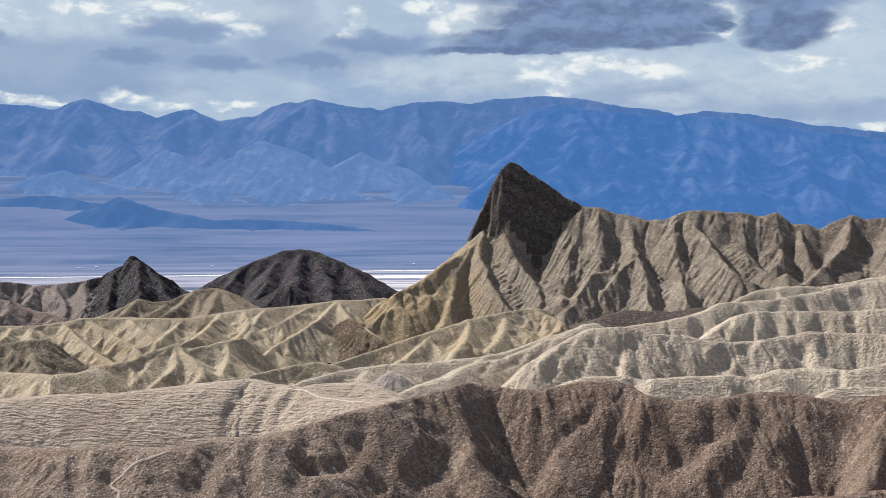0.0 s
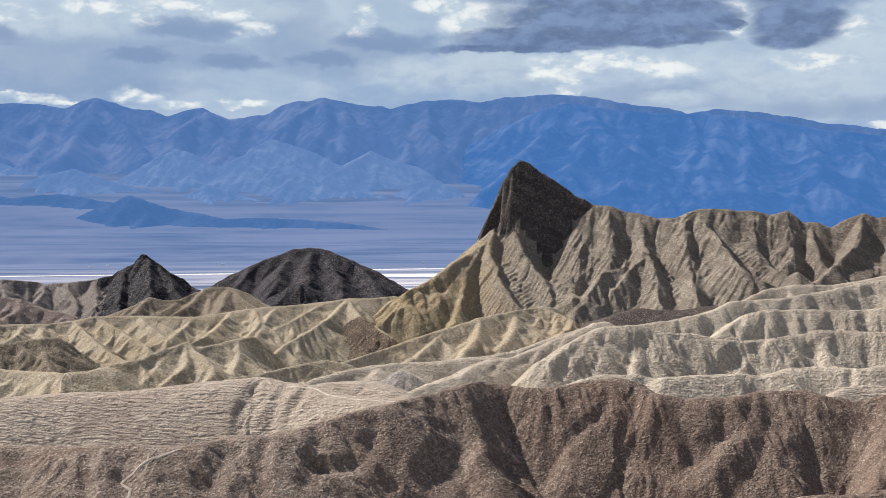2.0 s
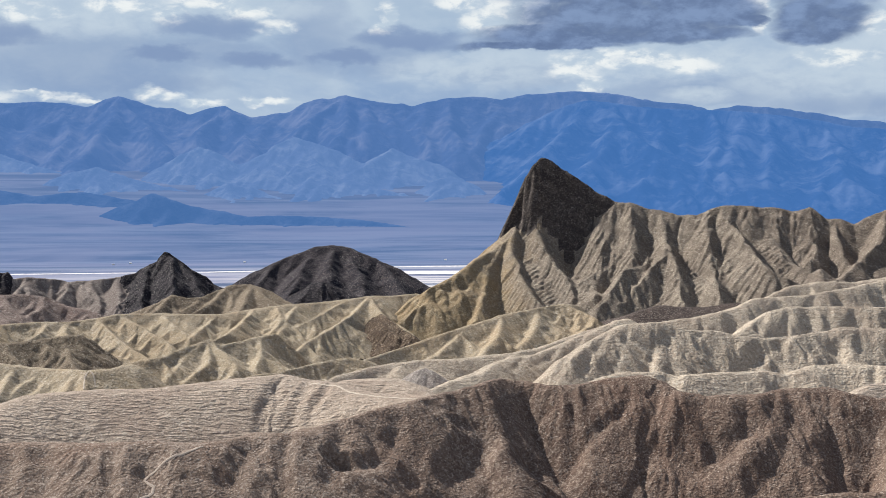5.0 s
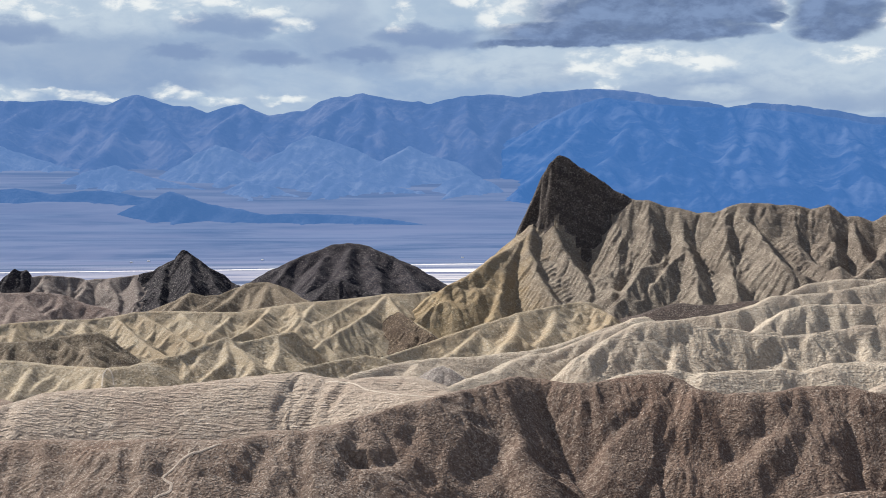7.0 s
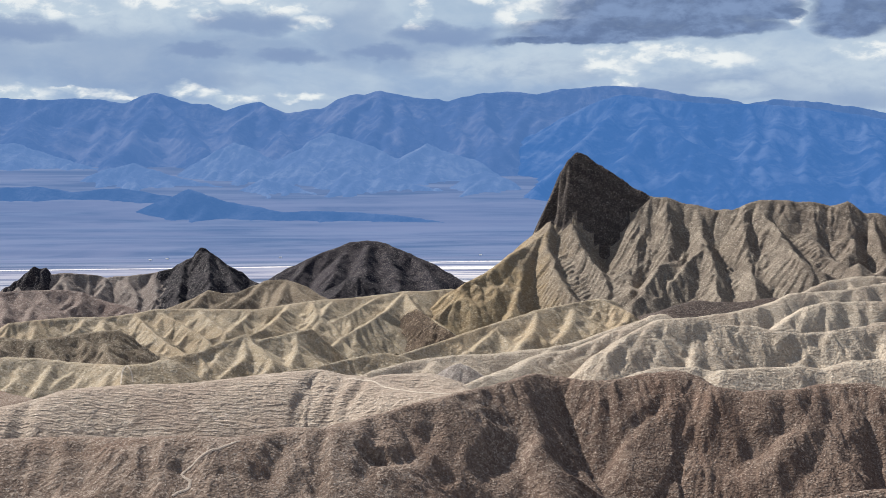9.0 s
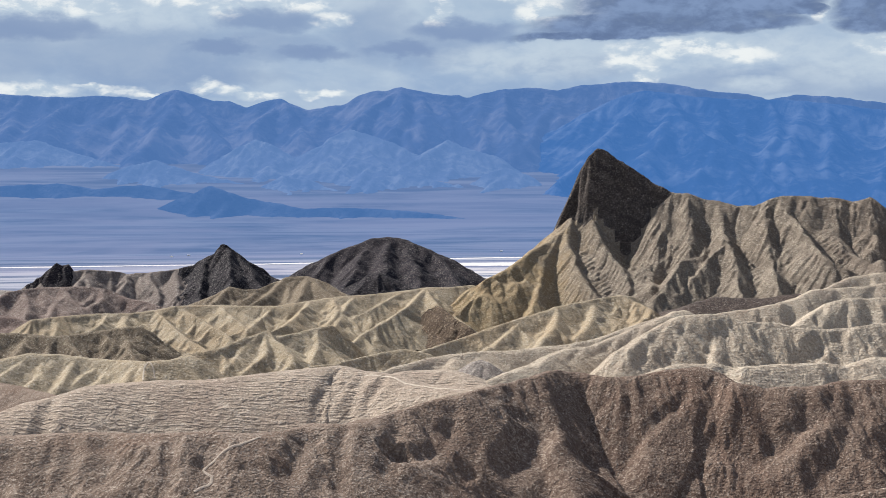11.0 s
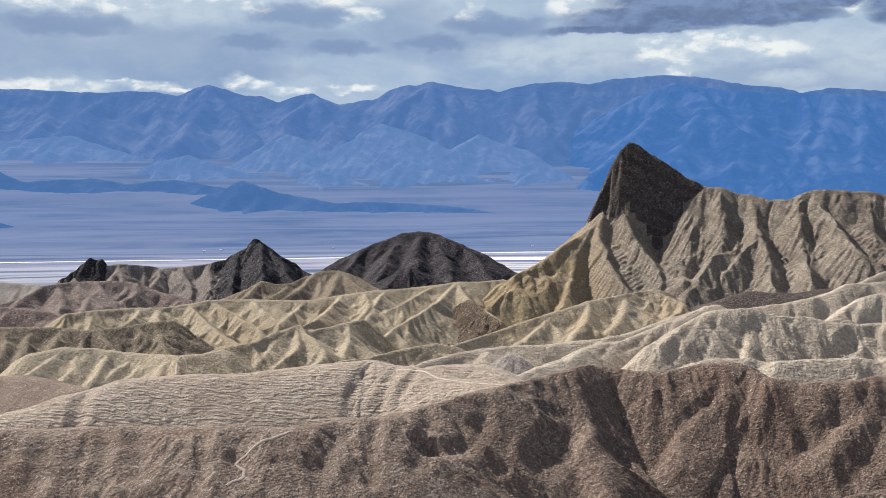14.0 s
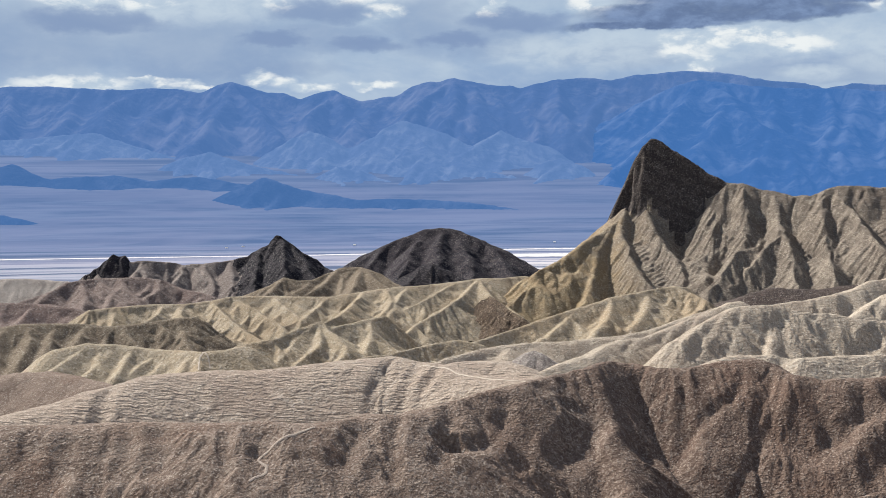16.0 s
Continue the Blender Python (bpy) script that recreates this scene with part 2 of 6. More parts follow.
MATS = {
    "clay_brown": clay("clay_brown", (0.324, 0.254, 0.207), (0.167, 0.121, 0.097), (0.462, 0.387, 0.325), (0.199, 0.123, 0.090), 1.0, 0.68, 0.0, clod=0.7,
                       zones=[(0, -28.0, 14.0, 30.0, (0.256, 0.187, 0.148), (0.117, 0.079, 0.063), (0.416, 0.334, 0.271))]),
    "clay_tan": clay("clay_tan", (0.439, 0.369, 0.303), (0.314, 0.253, 0.204), (0.542, 0.470, 0.401), (0.314, 0.237, 0.194), 1.3, 0.75, 1.0, clod=0.4),
    "clay_cream": clay("clay_cream", (0.514, 0.441, 0.354), (0.370, 0.306, 0.242), (0.619, 0.549, 0.453), (0.297, 0.230, 0.187), 1.6, 0.65, 0.3, clod=0.4),
    "clay_grey": clay("clay_grey", (0.36, 0.33, 0.30), (0.22, 0.19, 0.175), (0.46, 0.43, 0.40), None, 1.4, 0.6, clod=0.4),
    "clay_yellow": clay("clay_yellow", (0.393, 0.331, 0.244), (0.306, 0.247, 0.171), (0.498, 0.440, 0.359), (0.349, 0.259, 0.162), 2.3, 0.45, clod=0.35),
    "clay_olive": clay("clay_olive", (0.226, 0.183, 0.134), (0.156, 0.122, 0.090), (0.321, 0.273, 0.204), None, 2.4, 0.56, clod=0.35),
    "clay_pink": clay("clay_pink", (0.218, 0.171, 0.151), (0.148, 0.110, 0.102), (0.312, 0.261, 0.232), (0.247, 0.175, 0.154), 3.0, 0.56, clod=0.35),
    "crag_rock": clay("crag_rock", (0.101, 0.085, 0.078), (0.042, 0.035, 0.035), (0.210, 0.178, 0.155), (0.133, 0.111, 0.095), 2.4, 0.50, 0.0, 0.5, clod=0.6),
    "shale_brown": clay("shale_brown", (0.20, 0.14, 0.10), (0.07, 0.05, 0.038), (0.38, 0.29, 0.20), None, 2.0, 1.0, 0.0, 0.7, clod=0.6),
    "grey_rock": clay("grey_rock", (0.281, 0.238, 0.212), (0.145, 0.119, 0.111), (0.391, 0.348, 0.315), None, 3.2, 0.50, 0.0, 0.5, clod=0.5),
    "mud_dark": clay("mud_dark", (0.10, 0.075, 0.065), (0.05, 0.038, 0.035), (0.15, 0.115, 0.10), None, 2.0, 0.6, clod=0.4),
    "peak_rock": clay("peak_rock", (0.403, 0.319, 0.197), (0.252, 0.185, 0.109), (0.504, 0.428, 0.298), (0.227, 0.186, 0.147), 2.6, 0.55, 0.0, 0.6, clod=0.45,
                      zones=[(0, -6.0, 40.0, 50.0, (0.294, 0.250, 0.202), (0.151, 0.124, 0.102), (0.437, 0.382, 0.302)),
                             (0, 140.0, 190.0, 60.0, (0.252, 0.210, 0.172), (0.126, 0.101, 0.084), (0.378, 0.323, 0.260))]),
    "dark_rock": clay("dark_rock", (0.034, 0.029, 0.037), (0.013, 0.012, 0.017), (0.088, 0.075, 0.086), None, 3.4, 0.42, 0.0, 0.3, clod=0.6),
    "dark_dome": clay("dark_dome", (0.047, 0.039, 0.046), (0.016, 0.014, 0.022), (0.113, 0.094, 0.094), None, 3.4, 0.36, 0.0, 0.4, clod=0.5),
    # cloud shade painted as a dark blue base, haze as its glow
    "far_dark": hazed_rock("far_dark", (0.04, 0.065, 0.14), (0.14, 0.17, 0.26), (0.054, 0.138, 0.335), 0.8, 1.6),
    # haze of these three ranges is put into base colour and glow
    "far_foot": hazed_rock("far_foot", (0.07, 0.09, 0.17), (0.25, 0.27, 0.33), (0.098, 0.195, 0.415), 0.80, 2.0),
    "far_mount": hazed_rock("far_mount", (0.05, 0.075, 0.16), (0.28, 0.28, 0.34), (0.068, 0.155, 0.365), 0.80, 1.0),
    "far_front": hazed_rock("far_front", (0.03, 0.06, 0.15), (0.28, 0.33, 0.44), (0.046, 0.139, 0.365), 0.85, 1.2),
}


def ground_material():
    """Near: badland clay. Far: the valley's grey fans and pale salt streaks, with haze painted in as bluish tints and a
    glow.
    """
    m, n = material("ground")
    at = n.node("ShaderNodeNewGeometry", 0)
    sep = n.tree.nodes.new("ShaderNodeSeparateXYZ")
    n.put(at, sep.inputs[0])
    x, y, z = sep.outputs
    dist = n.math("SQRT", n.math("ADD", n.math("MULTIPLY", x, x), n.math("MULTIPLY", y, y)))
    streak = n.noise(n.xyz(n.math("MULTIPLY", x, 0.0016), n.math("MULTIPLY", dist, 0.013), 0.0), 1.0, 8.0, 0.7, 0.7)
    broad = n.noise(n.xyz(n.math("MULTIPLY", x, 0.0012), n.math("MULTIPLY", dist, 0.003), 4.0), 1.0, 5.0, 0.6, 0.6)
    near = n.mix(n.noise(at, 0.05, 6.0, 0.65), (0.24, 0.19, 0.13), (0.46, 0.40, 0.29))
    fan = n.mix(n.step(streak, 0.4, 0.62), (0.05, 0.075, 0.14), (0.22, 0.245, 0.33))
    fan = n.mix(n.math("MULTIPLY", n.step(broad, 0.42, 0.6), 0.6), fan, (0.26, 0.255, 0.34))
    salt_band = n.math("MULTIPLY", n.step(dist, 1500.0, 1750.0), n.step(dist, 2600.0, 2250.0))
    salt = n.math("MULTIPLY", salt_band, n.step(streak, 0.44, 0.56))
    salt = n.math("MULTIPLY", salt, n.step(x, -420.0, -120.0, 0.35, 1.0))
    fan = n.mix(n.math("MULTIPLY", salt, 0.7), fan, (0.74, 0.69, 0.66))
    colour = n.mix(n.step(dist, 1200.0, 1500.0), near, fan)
    # painted haze: the blue emission's share grows with distance
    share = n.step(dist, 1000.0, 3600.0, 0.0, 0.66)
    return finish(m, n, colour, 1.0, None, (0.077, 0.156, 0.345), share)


MATS["ground"] = ground_material()
MATS["trail"] = clay("trail", (0.56, 0.485, 0.41), (0.46, 0.39, 0.32), (0.64, 0.57, 0.49), None, 0.6, 0.15)
MATS["trail_dim"] = clay("trail_dim", (0.46, 0.385, 0.325), (0.40, 0.33, 0.275), (0.52, 0.44, 0.38), None, 0.6, 0.15)
MATS["salt"] = clay("salt", (0.74, 0.72, 0.72), (0.55, 0.55, 0.60), (0.82, 0.80, 0.80), None, 30.0, 0.1)
MATS["white_paint"] = clay("white_paint", (0.80, 0.80, 0.80), (0.68, 0.67, 0.66), (0.84, 0.84, 0.83), None, 1.0, 0.1)


# ---- land: height fields grown from crest lines ----
GRID = np.random.RandomState(7).rand(256, 256)


def value_noise(x, y):
    """Smooth noise from 0 to 1."""
    xi, yi = np.floor(x).astype(int), np.floor(y).astype(int)
    u, v = x - xi, y - yi
    u, v = u * u * (3 - 2 * u), v * v * (3 - 2 * v)
    a, b, c, d = (GRID[(xi + i) & 255, (yi + j) & 255] for i, j in ((0, 0), (1, 0), (0, 1), (1, 1)))
    return (a * (1 - u) + b * u) * (1 - v) + (c * (1 - u) + d * u) * v


def fractal(x, y, octaves=4):
    total, amp, full = 0.0, 1.0, 0.0
    for i in range(octaves):
        total, full = total + amp * value_noise(x + 17.3 * i, y - 9.1 * i), full + amp
        x, y, amp = x * 2.03, y * 2.03, amp * 0.5
    return total / full


def ground_height(x, y):
    """Height of the bare ground round the viewpoint knoll: badlands, valley floor, and the fans that climb to the mountains."""
    r = np.hypot(x, y)
    z = np.interp(r, [0, 5, 12, 40, 90, 200, 400, 700, 1200, 1500, 2900, 3300, 3900, 4300, 6000],
                  [-1.7, -1.8, -5, -18, -46, -56, -66, -76, -85, -87, -87, -28, 92, 150, 170])
    side = np.clip((np.degrees(np.arctan2(x, y)) - 1.0) / 6.0, 0, 1)
    return EYE + z - side * side * (3 - 2 * side) * np.clip((r - 2900) / 700, 0, 1) * 110


def smooth_line(points, step):
    """A rounded line through the points, cut into short lengths."""
    p = np.array(points, float)
    p = np.vstack([2 * p[0] - p[1], p, 2 * p[-1] - p[-2]])
    out = []
    for i in range(1, len(p) - 2):
        a, b, c, d = p[i - 1:i + 3]
        n = max(1, min(6, int(np.hypot(*(c - b)[:2]) / step)))
        for t in np.arange(n) / n:
            q = 0.5 * (2 * b + (c - a) * t + (2 * a - 5 * b + 4 * c - d) * t * t + (3 * b - a - 3 * c + d) * t ** 3)
            q[2] = b[2] + (c[2] - b[2]) * t
            out.append(q)
    out.append(p[-2])
    return np.array(out)


SURFACES = []


def surface(x, y):
    """Height of the land at a place."""
    z = float(ground_height(x, y))
    for lo, res, h in SURFACES:
        i, j = (y - lo[1]) / res, (x - lo[0]) / res
        a, b = int(i), int(j)
        if 0 <= i and 0 <= j and a < h.shape[0] - 1 and b < h.shape[1] - 1:
            u, v = i - a, j - b
            z = max(z, (h[a, b] * (1 - v) + h[a, b + 1] * v) * (1 - u) + (h[a + 1, b] * (1 - v) + h[a + 1, b + 1] * v) * u)
    return z


def whole_parts(owner, live):
    """Every part keeps its largest patch of ground; stray patches go to the part that surrounds them."""
    owner = owner.copy()
    ny, nx = owner.shape
    for _ in range(3):
        seen, patches = np.zeros(owner.shape, bool), {}
        for j, i in zip(*np.nonzero(live)):
            if seen[j, i]:
                continue
            mine, cells, edge = owner[j, i], [(j, i)], []
            seen[j, i] = True
            for a, b in cells:
                for c, d in ((a + 1, b), (a - 1, b), (a, b + 1), (a, b - 1)):
                    if 0 <= c < ny and 0 <= d < nx and live[c, d]:
                        if owner[c, d] != mine:
                            edge.append(int(owner[c, d]))
                        elif not seen[c, d]:
                            seen[c, d] = True
                            cells.append((c, d))
            patches.setdefault(int(mine), []).append((cells, edge))
        for found in patches.values():
            found.sort(key=lambda p: -len(p[0]))
            for cells, edge in found[1:]:
                if edge:
                    heir = max(sorted(set(edge)), key=edge.count)
                    for c, d in cells:
                        owner[c, d] = heir
    return owner


class Land:
    """One landform: crest lines, each with side gradient, roundness, rill depth and rill spacing."""

    def __init__(self, name, label, category, mat, res, floor):
        self.name, self.label, self.category, self.mat, self.res, self.floor = name, label, category, mat, res, floor + EYE
        self.lines, self.rank, self.root, self.wide = [], [], [], {}
        self.pits, self.cracks, self.grooves = [], [], []

    def crest(self, points, side=0.65, round_=2.0, rill=0.6, spacing=6.0, part="spur", mat=None):
        self.lines.append((np.array(points, float) + (0, 0, EYE), side, round_, rill, spacing, part, mat or self.mat))
        self.rank.append(0 if part == "crest" else 1)
        self.root.append(len(self.lines) - 1)
        return self

    def dig(self, x, y, rx, ry, depth):
        """A washed-out hollow in the slope."""
        self.pits.append((x, y, rx, ry, depth))
        return self

    def gully(self, points, width, depth):
        """A narrow incised crack that runs down the slope."""
        self.cracks.append((points, width, depth))
        return self

    def groove(self, points, depth, width):
        """The bed of a gully between two spurs, its depth and its half width."""
        self.grooves.append((np.array([(x, y, 0) for x, y in points], float), depth, width))
        return self

    def branch(self, gap, grade, side, round_, turn=62.0, reach=60.0, rill=0.2, seed=1, rank=(0,)):
        """Side ribs that leave the lines of that rank on both sides and run down between the gullies."""
        rng = random.Random(seed * 977 + len(self.lines))
        for i, (pts, k, r, a, w, part, mat) in enumerate(list(self.lines)):
            if self.rank[i] not in rank or "crag" in part:
                continue
            line = smooth_line(pts, gap)
            cut = np.hypot(*np.diff(line[:, :2], axis=0).T)
            run = np.concatenate([[0], np.cumsum(cut)])
            at = gap * rng.uniform(0.3, 0.8)
            while at < run[-1] - gap * 0.2:
                p = np.array([np.interp(at, run, line[:, j]) for j in range(3)])
                j = min(np.searchsorted(run, at), len(line) - 1)
                way = line[j] - line[j - 1]
                for hand in (-1, 1):
                    q = p + (0, 0, -0.02 * gap)
                    lead = math.atan2(way[1], way[0])
                    if self.rank[i] == 0:
                        bearing = lead + hand * radians(rng.uniform(70, 110))
                    else:
                        if way[2] > 0:
                            lead += math.pi
                        bearing = lead + hand * radians(turn + rng.uniform(-14, 14))
                    length = min(reach, max(3.0, (p[2] - self.floor) / grade)) * rng.uniform(0.6, 1.1)
                    rib, g = [q], grade * rng.uniform(0.8, 1.2)
                    for n in range(3):
                        bearing += radians(rng.uniform(-16, 16))
                        q = q + np.array([math.cos(bearing), math.sin(bearing), -g]) * (length / 3)
                        rib.append(q)
                    self.lines.append((np.array(rib), side * rng.uniform(0.9, 1.15), round_, rill, max(gap * 0.35, 1.5), part, mat))
                    self.wide[len(self.lines) - 1] = gap * 3 + 6
                    self.rank.append(self.rank[i] + 1)
                    self.root.append(self.root[i])
                at += gap * rng.uniform(0.7, 1.35)
        return self

    def cones(self, xs, ys, XW, YW, bend, reach):
        """Slopes that fall away from every line at its own gradient, with rills cut into them."""
        ny, nx = XW.shape
        height = np.full((ny, nx), self.floor - 6.0)
        owner, bare = np.zeros((ny, nx), int), np.full((ny, nx), self.floor - 6.0)
        for i, (pts, side, round_, rill, spacing, part, mat) in enumerate(self.lines):
            line = smooth_line(pts, spacing * (2.0 if i in self.wide else 1.0))
            far = min(reach, (pts[:, 2].max() - self.floor + 4) / (side * 0.8), self.wide[i] if i in self.wide else 1e9)
            a, b = line[:, :2].min(0) - far, line[:, :2].max(0) + far
            x0, x1 = np.clip(np.searchsorted(xs, (a[0], b[0])), 0, nx)
            y0, y1 = np.clip(np.searchsorted(ys, (a[1], b[1])), 0, ny)
            px, py = XW[y0:y1, x0:x1], YW[y0:y1, x0:x1]
            best = np.full(px.shape, 1e9)
            run = np.zeros(px.shape)
            top = np.zeros(px.shape)
            along = 0.0
            for p, q in zip(line[:-1], line[1:]):
                d = q - p
                length = math.hypot(d[0], d[1]) + 1e-9
                t = ((px - p[0]) * d[0] + (py - p[1]) * d[1]) / length ** 2
                t = np.clip(t, 0, 1)
                dist = np.hypot(px - p[0] - t * d[0], py - p[1] - t * d[1])
                z = p[2] + t * d[2]
                near = dist - z * 0.25 < best
                best = np.where(near, dist - z * 0.25, best)
                run = np.where(near, along + t * length, run)
                top = np.where(near, z, top)
                along += length
            dist = best + top * 0.25
            s = run / spacing + bend[y0:y1, x0:x1] * 2.4 + i * 13.7
            w = dist / (spacing * 3.0)
            cut = np.abs(2 * value_noise(s, w * 0.35 + i) - 1) ** 0.8           # sharp gullies between rounded ribs
            cut2 = np.abs(2 * value_noise(s * 2.7 + 5, w * 0.8 + i) - 1)
            grow = np.clip((dist - round_ * 0.35) / (spacing * 1.1), 0, 1)
            grow = grow * grow * (3 - 2 * grow)
            z = top - side * (np.sqrt(dist ** 2 + round_ ** 2) - round_)
            plain = z
            z = z - rill * grow * ((1 - cut) * 1.2 + (1 - cut2) * 0.5 - 0.55)
            owner[y0:y1, x0:x1] = np.where(plain > bare[y0:y1, x0:x1], self.root[i], owner[y0:y1, x0:x1])
            bare[y0:y1, x0:x1] = np.maximum(bare[y0:y1, x0:x1], plain)
            height[y0:y1, x0:x1] = np.maximum(height[y0:y1, x0:x1], z)
        return height, owner

    def carve(self, height, X, Y, XW, YW):
        """V-shaped gullies that deepen down the slope from where they begin."""
        for pts, depth, width in self.grooves:
            line = smooth_line(pts, self.res * 5)
            a, b = line[:, :2].min(0) - width - 3, line[:, :2].max(0) + width + 3
            x0, x1 = np.clip(((np.array((a[0], b[0])) - X[0, 0]) / self.res).astype(int), 0, X.shape[1])
            y0, y1 = np.clip(((np.array((a[1], b[1])) - Y[0, 0]) / self.res).astype(int), 0, X.shape[0])
            px, py = XW[y0:y1, x0:x1], YW[y0:y1, x0:x1]
            whole = np.hypot(*np.diff(line[:, :2], axis=0).T).sum()
            cut, along = np.zeros(px.shape), 0.0
            for p, q in zip(line[:-1], line[1:]):
                d = q - p
                length = math.hypot(d[0], d[1]) + 1e-9
                t = np.clip(((px - p[0]) * d[0] + (py - p[1]) * d[1]) / length ** 2, 0, 1)
                dist = np.hypot(px - p[0] - t * d[0], py - p[1] - t * d[1])
                grow = np.clip((along + t * length) / (whole * 0.35), 0, 1)
                grow = 0.15 + 0.85 * grow
                cut = np.maximum(cut, depth * grow * (1 - dist / (width * (0.35 + 0.65 * grow))))
                along += length
            height[y0:y1, x0:x1] -= cut
        return height

    def build(self, rain=1.0, lump=0.0, rugged=0.08, rills=()):
        allp = np.vstack([l[0] for l in self.lines])
        reach = (allp[:, 2].max() - self.floor) / 0.5
        reach = min(reach, 70 * max(1.0, self.res / 0.55))
        lo, hi = allp[:, :2].min(0) - reach * 0.8, allp[:, :2].max(0) + reach * np.array((0.6, 0.5))
        lo[1] = max(lo[1], 14)
        nx, ny = (np.ceil((hi - lo) / self.res)).astype(int) + 1
        xs, ys = lo[0] + np.arange(nx) * self.res, lo[1] + np.arange(ny) * self.res
        X, Y = np.meshgrid(xs, ys)
        unit = self.res / 0.5
        bend = (fractal(X / (9 * unit) + 3.7, Y / (9 * unit) + 8.1, 3) - 0.5)
        span = 22 * unit ** 0.75                                  # lines wander a little
        XW = X + (fractal(X / span, Y / span, 4) - 0.5) * span * 0.2
        YW = Y + (fractal(X / span + 71, Y / span + 33, 4) - 0.5) * span * 0.2
        fine = span * 0.3
        XW = XW + (fractal(X / fine + 5, Y / fine, 3) - 0.5) * fine * rugged * 2
        YW = YW + (fractal(X / fine + 91, Y / fine + 13, 3) - 0.5) * fine * rugged * 2
        height, owner = self.cones(xs, ys, XW, YW, bend, reach)
        height = self.carve(height, X, Y, (X + XW) / 2, (Y + YW) / 2)
        height += (fractal(X / (3.2 * unit), Y / (3.2 * unit), 4) - 0.5) * (0.3 + 2.2 * rugged) * unit ** 0.8
        height += (fractal(X / (0.9 * unit) + 40, Y / (0.9 * unit), 3) - 0.5) * (0.1 + 1.2 * rugged) * unit ** 0.8
        if lump:                                                 # swollen, clotted crust
            clot = np.abs(2 * fractal(X / 1.7 + bend * 2, Y / 1.7, 3) - 1)
            height += lump * (0.35 - clot) * np.clip(fractal(X / 14, Y / 14, 2) * 3 - 0.7, 0.25, 1.3)
        for width, run, depth in rills:
            height -= depth * wash_lines(height, X, Y, self.res, width, run)
        base = np.maximum(ground_height(X, Y), self.floor) - 1.5
        if rain:
            height = erode(height, height > base - 4.0, self.res, rain)
        keep = height > base - 1.0
        height = np.maximum(height, base - 1.5)
        for points, width, depth in self.cracks:
            line = smooth_line([(x, y, 0) for x, y in points], width * 2)
            near = np.full(X.shape, 1e9)
            box = (X > line[:, 0].min() - 8) & (X < line[:, 0].max() + 8) & (Y > line[:, 1].min() - 8) & (Y < line[:, 1].max() + 8)
            bx, by = (XW + X)[box] / 2, (YW + Y)[box] / 2
            best = np.full(bx.shape, 1e9)
            for p, q in zip(line[:-1], line[1:]):
                d = q - p
                t = np.clip(((bx - p[0]) * d[0] + (by - p[1]) * d[1]) / (d[0] ** 2 + d[1] ** 2 + 1e-9), 0, 1)
                best = np.minimum(best, np.hypot(bx - p[0] - t * d[0], by - p[1] - t * d[1]))
            near[box] = best
            height -= depth * np.exp(-(near / width) ** 1.5) * (0.6 + 0.8 * value_noise(X / 3, Y / 3))
        for x, y, rx, ry, depth in self.pits:
            d = np.sqrt(((X - x) / rx) ** 2 + ((Y - y) / ry) ** 2) + bend * 1.6
            height -= depth * np.clip(1.25 - d, 0, 0.6) / 0.6
        SURFACES.append((lo, self.res, height))
        gy, gx = np.gradient(height, self.res)
        normals = np.stack([-gx, -gy, np.ones_like(gx)], -1).reshape(-1, 3)
        normals /= np.linalg.norm(normals, axis=1)[:, None]
        verts = np.stack([X, Y, height], -1).reshape(-1, 3)
        idx = np.arange(nx * ny).reshape(ny, nx)
        quads = np.stack([idx[:-1, :-1], idx[:-1, 1:], idx[1:, 1:], idx[1:, :-1]], -1).reshape(-1, 4)
        live = (keep[:-1, :-1] | keep[:-1, 1:] | keep[1:, 1:] | keep[1:, :-1]).reshape(-1)
        quads = quads[live]
        far_off = self.name.startswith("backdrop")
        split = max(self.root) > 0 and not far_off
        if split:
            rows, cols = np.minimum(np.arange(0, ny, 4) + 2, ny - 1), np.minimum(np.arange(0, nx, 4) + 2, nx - 1)
            wide = np.zeros((len(rows) * 4 + 8, len(cols) * 4 + 8), bool)
            wide[4:4 + ny, 4:4 + nx] = keep
            alive = wide.reshape(len(rows) + 2, 4, len(cols) + 2, 4).any(axis=(1, 3))
            alive = alive[1:-1, 1:-1] | alive[:-2, 1:-1] | alive[2:, 1:-1] | alive[1:-1, :-2] | alive[1:-1, 2:]
            coarse = whole_parts(owner[rows][:, cols], alive)
            owner = coarse[np.arange(ny) // 4][:, np.arange(nx) // 4]
        whose = owner.reshape(-1)[quads[:, 0]] if split else np.zeros(len(quads), int)
        thing = new(self.name) if split else None
        if split:
            mid = verts[quads[:, 0]]
            thing.location = (mid[:, 0].mean(), mid[:, 1].mean(), mid[:, 2].min())
        for i in np.unique(whose):
            mine = quads[whose == i]
            used = np.unique(mine)
            back = np.full(nx * ny, -1)
            back[used] = np.arange(len(used))
            shift = np.array(thing.location) if split else np.zeros(3)
            ob = sheet(self.lines[i][5] if split else self.name, verts[used] - shift, back[mine], self.lines[i][6], normals[used])
            if split:
                ob.parent = thing
            else:
                thing = ob
        return tagged(thing, self.label, self.category, kind="structure" if far_off else "")


